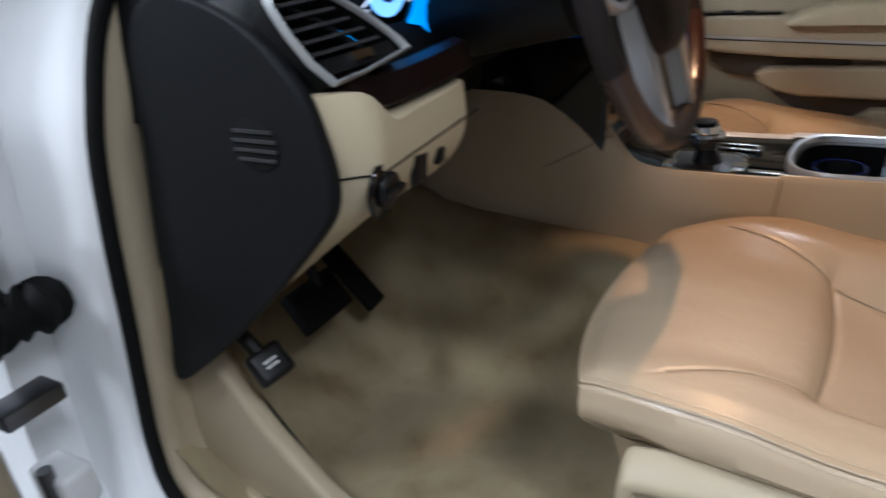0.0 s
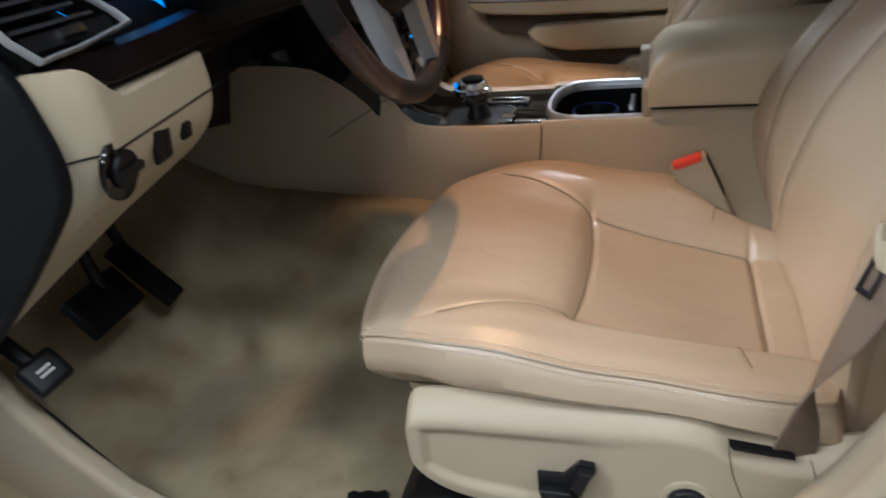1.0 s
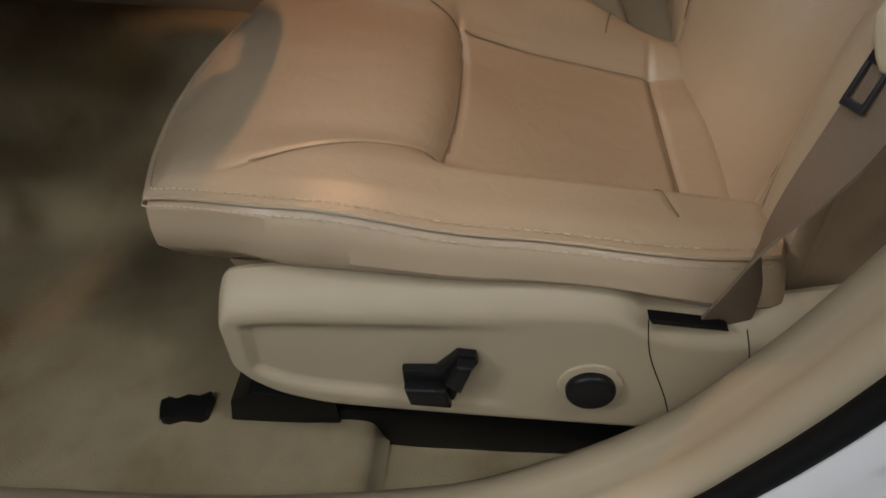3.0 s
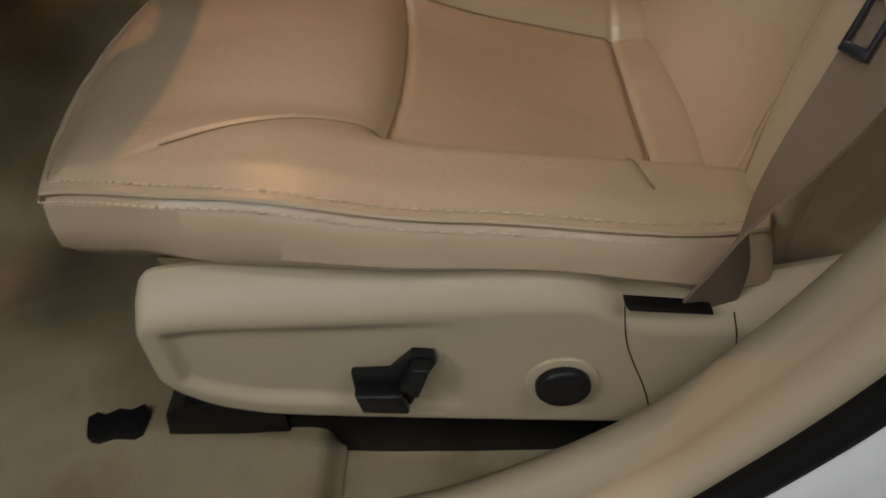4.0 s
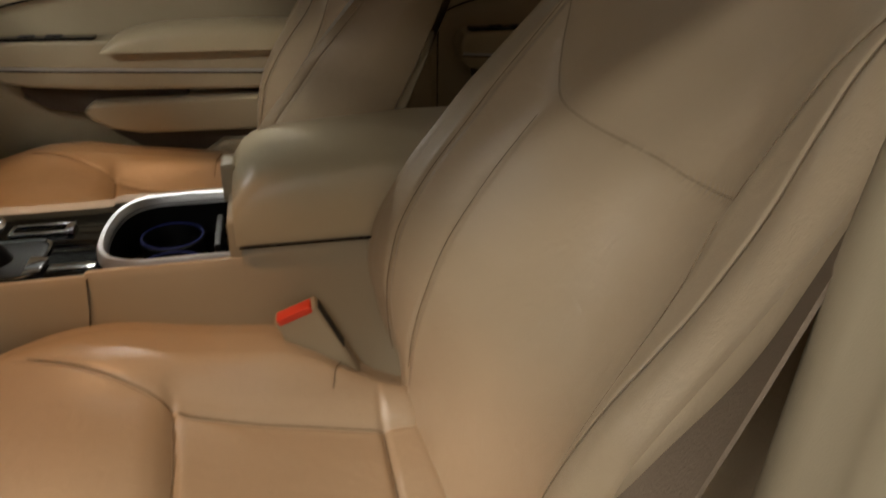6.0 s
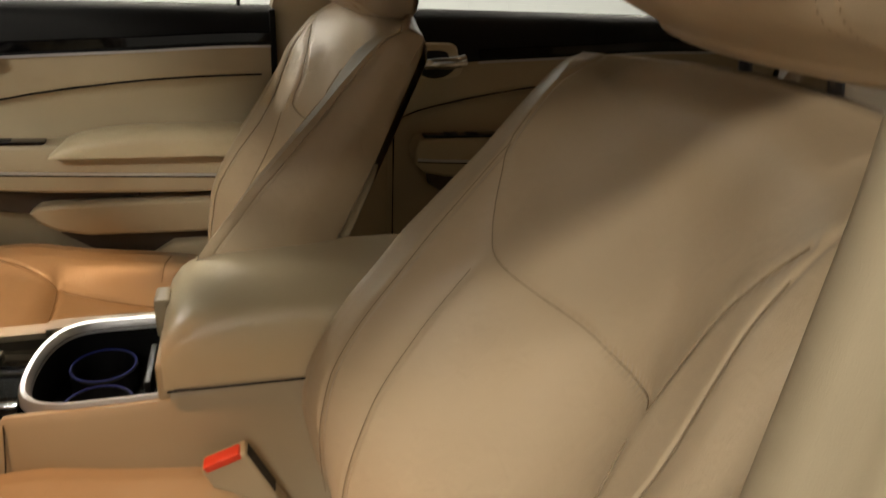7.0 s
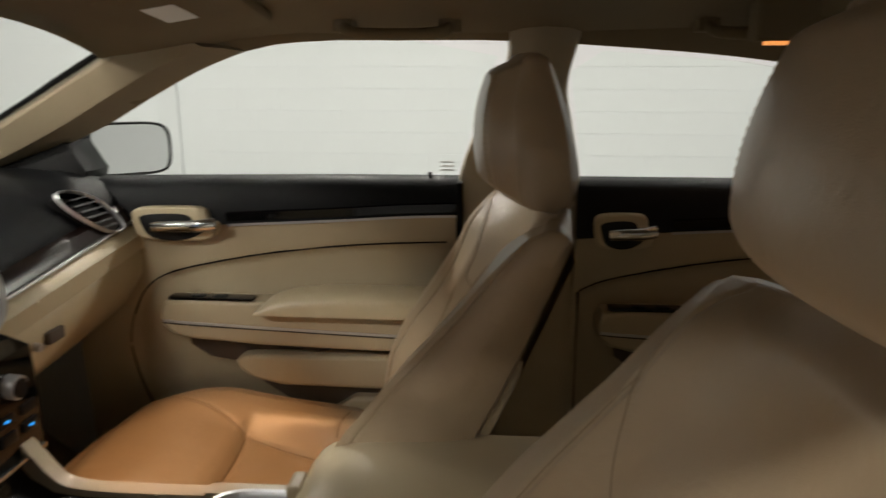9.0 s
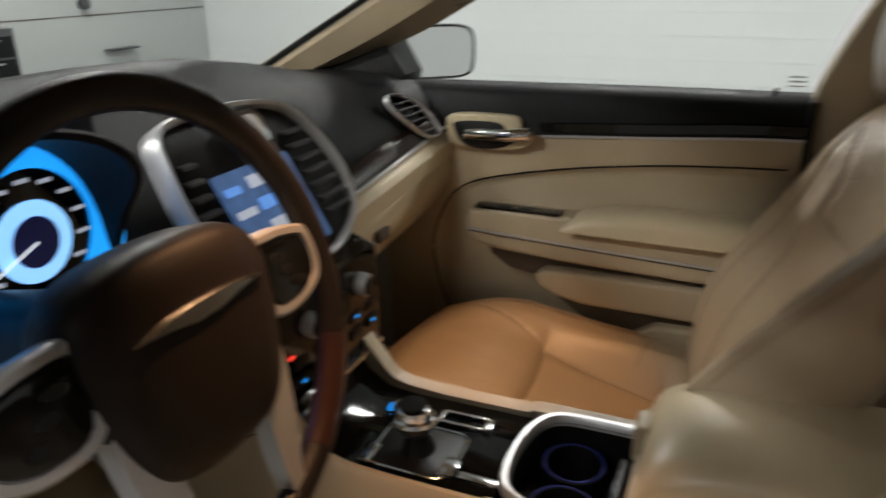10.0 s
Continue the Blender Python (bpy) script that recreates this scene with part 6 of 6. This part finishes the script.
    rings = [[Vector((c[0] + (p - c[0]) * s, c[1] + (q - c[1]) * s, z)) for p, q in o] for s, z in ((1.03, 0.728), (1.03, 0.738), (1.0, 0.744), (0.95, 0.743), (0.91, 0.737), (0.90, 0.728))]
    cup = part("cup_holder", bm_loft(rings, caps=False), SILVER, t, "satin silver cup holder surround")
    rings = [[Vector((c[0] + (p - c[0]) * s, c[1] + (q - c[1]) * s, z)) for p, q in o] for s, z in ((0.905, 0.733), (0.88, 0.675), (0.88, 0.668))]
    tray = bm_loft(rings, caps=False)
    tray.faces.new([tray.verts.new((c[0] + (p - c[0]) * 0.88, c[1] + (q - c[1]) * 0.88, 0.668)) for p, q in o])
    part("tray", tray, RUBBER, cup, "black tray of the cup holder")
    for cx, cyy in ((-0.272, 0.066), (-0.265, -0.032)):
        rings = [[Vector((cx + r * math.cos(a), cyy + r * math.sin(a), z)) for a in (2 * math.pi * i / 32 for i in range(32))] for r, z in ((0.045, 0.669), (0.045, 0.701), (0.041, 0.703), (0.039, 0.696), (0.036, 0.672))]
        part("cup_ring", bm_loft(rings), BLACK, cup, "round black cup well")
        part("ring_light", bm_tube([(cx + 0.043 * math.cos(a), cyy + 0.043 * math.sin(a), 0.7045) for a in (2 * math.pi * i / 40 for i in range(40))], 0.0011, seg=6, closed=True), BLUEDIM, cup, "blue lit ring of a cup well")
    bdg = part("logo_panel", bm_box(-0.205, -0.196, -0.04, 0.06, 0.70, 0.736, 0.003), BLACK, cup)
    for k in range(4):
        part("logo_bar", bm_box(-0.2062, -0.2052, -0.005 + 0.006 * k, -0.001 + 0.006 * k, 0.708, 0.728), WHITEGLOWDIM, bdg)
    # armrest lid
    prof = curve([(-0.18, 0.790), (-0.172, 0.820), (-0.155, 0.843), (-0.13, 0.857), (-0.08, 0.868), (0.05, 0.875), (0.3, 0.875), (0.40, 0.865)])
    rings = []
    for i in range(44):
        x = -0.172 + 0.58 * i / 43
        zt = prof(x)
        ring = []
        for j in range(25):
            a = math.pi * j / 24
            ca = math.copysign(abs(math.cos(a)) ** 0.5, math.cos(a))
            sa = math.sin(a) ** 0.5
            ring.append(Vector((x, 0.018 + 0.118 * ca, 0.760 + (zt - 0.760) * sa)))
        rings.append(ring)
    lid = part("armrest", bm_loft(rings), LEATHERPALE, t, "padded tan leather armrest lid")
    part("lid_joint", bm_tube([(-0.168, -0.103, 0.758), (0.1, -0.105, 0.760), (0.38, -0.105, 0.762)], 0.0015, seg=6), RUBBER, lid)
    part("lid_latch", bm_box(-0.188, -0.168, 0.005, 0.05, 0.775, 0.83, 0.006, seg=3), PLASTIC, lid)
    part("lid_front", bm_box(-0.182, -0.160, -0.09, 0.125, 0.735, 0.79, 0.008, seg=3), PLASTIC, t)


def build_wheel():
    c = Vector((-0.520, -0.402, 1.084))
    t = thing("steering_wheel", "black leather and wood steering wheel with silver spokes", "steering wheel", tuple(c))
    r = 0.257
    ux, uz = Vector((0, 1, 0)), Vector((-math.sin(r), 0, math.cos(r)))
    n = ux.cross(uz).normalized()
    if n.x < 0:
        n = -n
    P = lambda a, b, d=0.0: c + ux * a + uz * b + n * d
    R = 0.203
    ring = [(R * math.cos(a), R * math.sin(a)) for a in (2 * math.pi * k / 96 for k in range(96))]
    part("rim", bm_tube([P(a, b) for a, b in ring], 0.0155, seg=16, closed=True, up=tuple(n)), WHEELBLACK, t, "black leather wheel rim")
    for a0, a1 in ((-58, -24), (-156, -122)):
        pts = [P(R * math.cos(radians(a)), R * math.sin(radians(a)), 0.0006) for a in np.linspace(a0, a1, 26)]
        part("wood_insert", bm_tube(pts, 0.0158, seg=16, up=tuple(n)), RIMWOOD, t, "dark red wood insert of the rim")
    # hub
    hub = [(-0.098, 0.060), (-0.052, 0.084), (0.052, 0.084), (0.098, 0.060), (0.104, 0.01), (0.086, -0.06), (0.048, -0.098), (-0.048, -0.098), (-0.086, -0.06), (-0.104, 0.01)]
    ho = [(p.x, p.z) for p in spline([(a, 0, b) for a, b in hub], 5, True)]
    rings = [[P(a * s, b * s, d) for a, b in ho] for s, d in ((0.9, -0.05), (1.0, -0.03), (1.0, 0.005), (0.96, 0.018), (0.85, 0.027), (0.6, 0.033), (0.3, 0.035))]
    hb = part("hub", bm_loft(rings), HUB, t, "dark padded hub")
    wings = [(-0.075, 0.0), (-0.045, 0.006), (-0.016, 0.008), (0.016, 0.008), (0.045, 0.006), (0.075, 0.0), (0.045, -0.003), (0.016, -0.008), (-0.016, -0.008), (-0.045, -0.003)]
    rings = [[P(a * s, 0.028 + b * s, d) for a, b in wings] for s, d in ((1.0, 0.026), (1.0, 0.0365), (0.85, 0.039))]
    part("badge", bm_loft(rings), CHROME, hb, "plain winged chrome badge")
    # spokes
    for sd in (-1, 1):
        o = [(0.088, 0.045), (0.125, 0.052), (0.165, 0.046), (0.186, 0.035), (0.19, 0.0), (0.178, -0.02), (0.14, -0.032), (0.095, -0.022)]
        oo = [(p.x * sd, p.z) for p in spline([(a, 0, b) for a, b in o], 4, True)]
        sp = part("spoke", bm_loft([[P(a * s + sd * 0.137 * (1 - s), b * s + 0.01 * (1 - s), d) for a, b in oo] for s, d in ((0.95, -0.012), (1.0, -0.002), (1.0, 0.008), (0.93, 0.012), (0.78, 0.012), (0.74, 0.008))]), SPOKE, t, "silver spoke frame")
        part("switch_pad", bm_loft([[P(a * s + sd * 0.137 * (1 - s), b * s + 0.01 * (1 - s), d) for a, b in oo] for s, d in ((0.74, 0.007), (0.72, 0.012), (0.6, 0.0125))]), GLOSS, sp, "black spoke switch pad")
        for k in range(3):
            cc = (sd * (0.122 + 0.012 * k), 0.024 - 0.015 * k)
            part("button", bm_loft([[P(cc[0] + 0.010 * math.cos(q), cc[1] + 0.005 * math.sin(q), d) for q in (2 * math.pi * i / 12 for i in range(12))] for d in (0.0115, 0.0145)]), BLACK, sp)
        o = [(0.060, -0.03), (0.090, -0.02), (0.096, -0.05), (0.088, -0.11), (0.072, -0.165), (0.070, -0.182), (0.055, -0.188), (0.050, -0.16), (0.052, -0.10)]
        oo = [(p.x * sd, p.z) for p in spline([(a, 0, b) for a, b in o], 4, True)]
        part("lower_spoke", bm_loft([[P(a, b, d) for a, b in oo] for d in (-0.012, 0.010)]), SPOKE, t, "silver lower spoke")
        part("stalk", bm_tube([P(0, 0.01, -0.08), P(sd * 0.10, 0.02, -0.07), P(sd * 0.17, 0.03, -0.06)], 0.008, seg=10), BLACK, t, "black column stalk")


def build_pedals():
    t = thing("brake_pedal", "black rubber brake pedal hanging in the footwell", "pedal", (-1.06, -0.485, 0.56))
    m = Matrix.Translation((-1.06, -0.485, 0.562)) @ Euler((0, radians(-38), 0)).to_matrix().to_4x4()
    part("pad", bm_box(-0.012, 0.012, -0.062, 0.062, -0.04, 0.04, 0.006, seg=3, m=m), RUBBER, t)
    for k in range(4):
        part("tread", bm_box(0.012, 0.0145, -0.052, 0.052, -0.03 + 0.018 * k, -0.022 + 0.018 * k, 0.0008, m=m), RUBBER, t)
    part("arm", bm_tube([(-1.07, -0.47, 0.58), (-1.11, -0.46, 0.75), (-1.12, -0.46, 0.90)], 0.011), BLACK, t)
    t = thing("accelerator_pedal", "black accelerator pedal beside the brake pedal", "pedal", (-1.09, -0.345, 0.53))
    m = Matrix.Translation((-1.09, -0.345, 0.535)) @ Euler((0, radians(-40), radians(6))).to_matrix().to_4x4()
    part("pad", bm_box(-0.009, 0.009, -0.026, 0.026, -0.075, 0.075, 0.006, seg=3, m=m), RUBBER, t)
    part("arm", bm_tube([(-1.12, -0.345, 0.60), (-1.19, -0.345, 0.78)], 0.010), BLACK, t)
    t = thing("parking_brake_pedal", "small black parking brake pedal with white marking", "pedal", (-0.93, -0.735, 0.60))
    m = Matrix.Translation((-0.952, -0.720, 0.608)) @ Euler((radians(10), radians(-40), radians(-20))).to_matrix().to_4x4()
    part("pad", bm_box(-0.012, 0.012, -0.028, 0.028, -0.026, 0.026, 0.009, seg=3, m=m), BLACK, t)
    for k in range(2):
        part("text_bar", bm_box(0.0122, 0.0128, -0.011, 0.010, -0.006 + 0.008 * k, -0.002 + 0.008 * k, m=m), PRINT, t)
    part("arm", bm_tube([(-0.965, -0.722, 0.62), (-1.05, -0.72, 0.70)], 0.012), BLACK, t)
    # kick panel
    t = thing("kick_panel", "beige plastic kick panel with a ribbed foot rest", "kick panel", (-1.0, -0.72, 0.36), kind="structure")
    part("panel", bm_prism([(-1.25, 0.36), (-1.25, 0.75), (-1.07, 0.70), (-1.03, 0.60), (-0.96, 0.50), (-0.88, 0.42), (-0.78, 0.36)], "y", -0.75, -0.715, 0.012, seg=3), PLASTIC, t)
    part("inset", bm_prism([(-1.03, 0.395), (-1.03, 0.56), (-0.99, 0.515), (-0.93, 0.44), (-0.895, 0.395)], "y", -0.716, -0.709, 0.004), PLASTIC, t)
    part("inset_joint", bm_tube([(-1.035, -0.712, 0.57), (-0.99, -0.710, 0.522), (-0.925, -0.710, 0.442), (-0.885, -0.710, 0.392)], 0.002, seg=6), RUBBER, t)


build_dash()
build_console()
build_wheel()
build_pedals()
build_blocks()
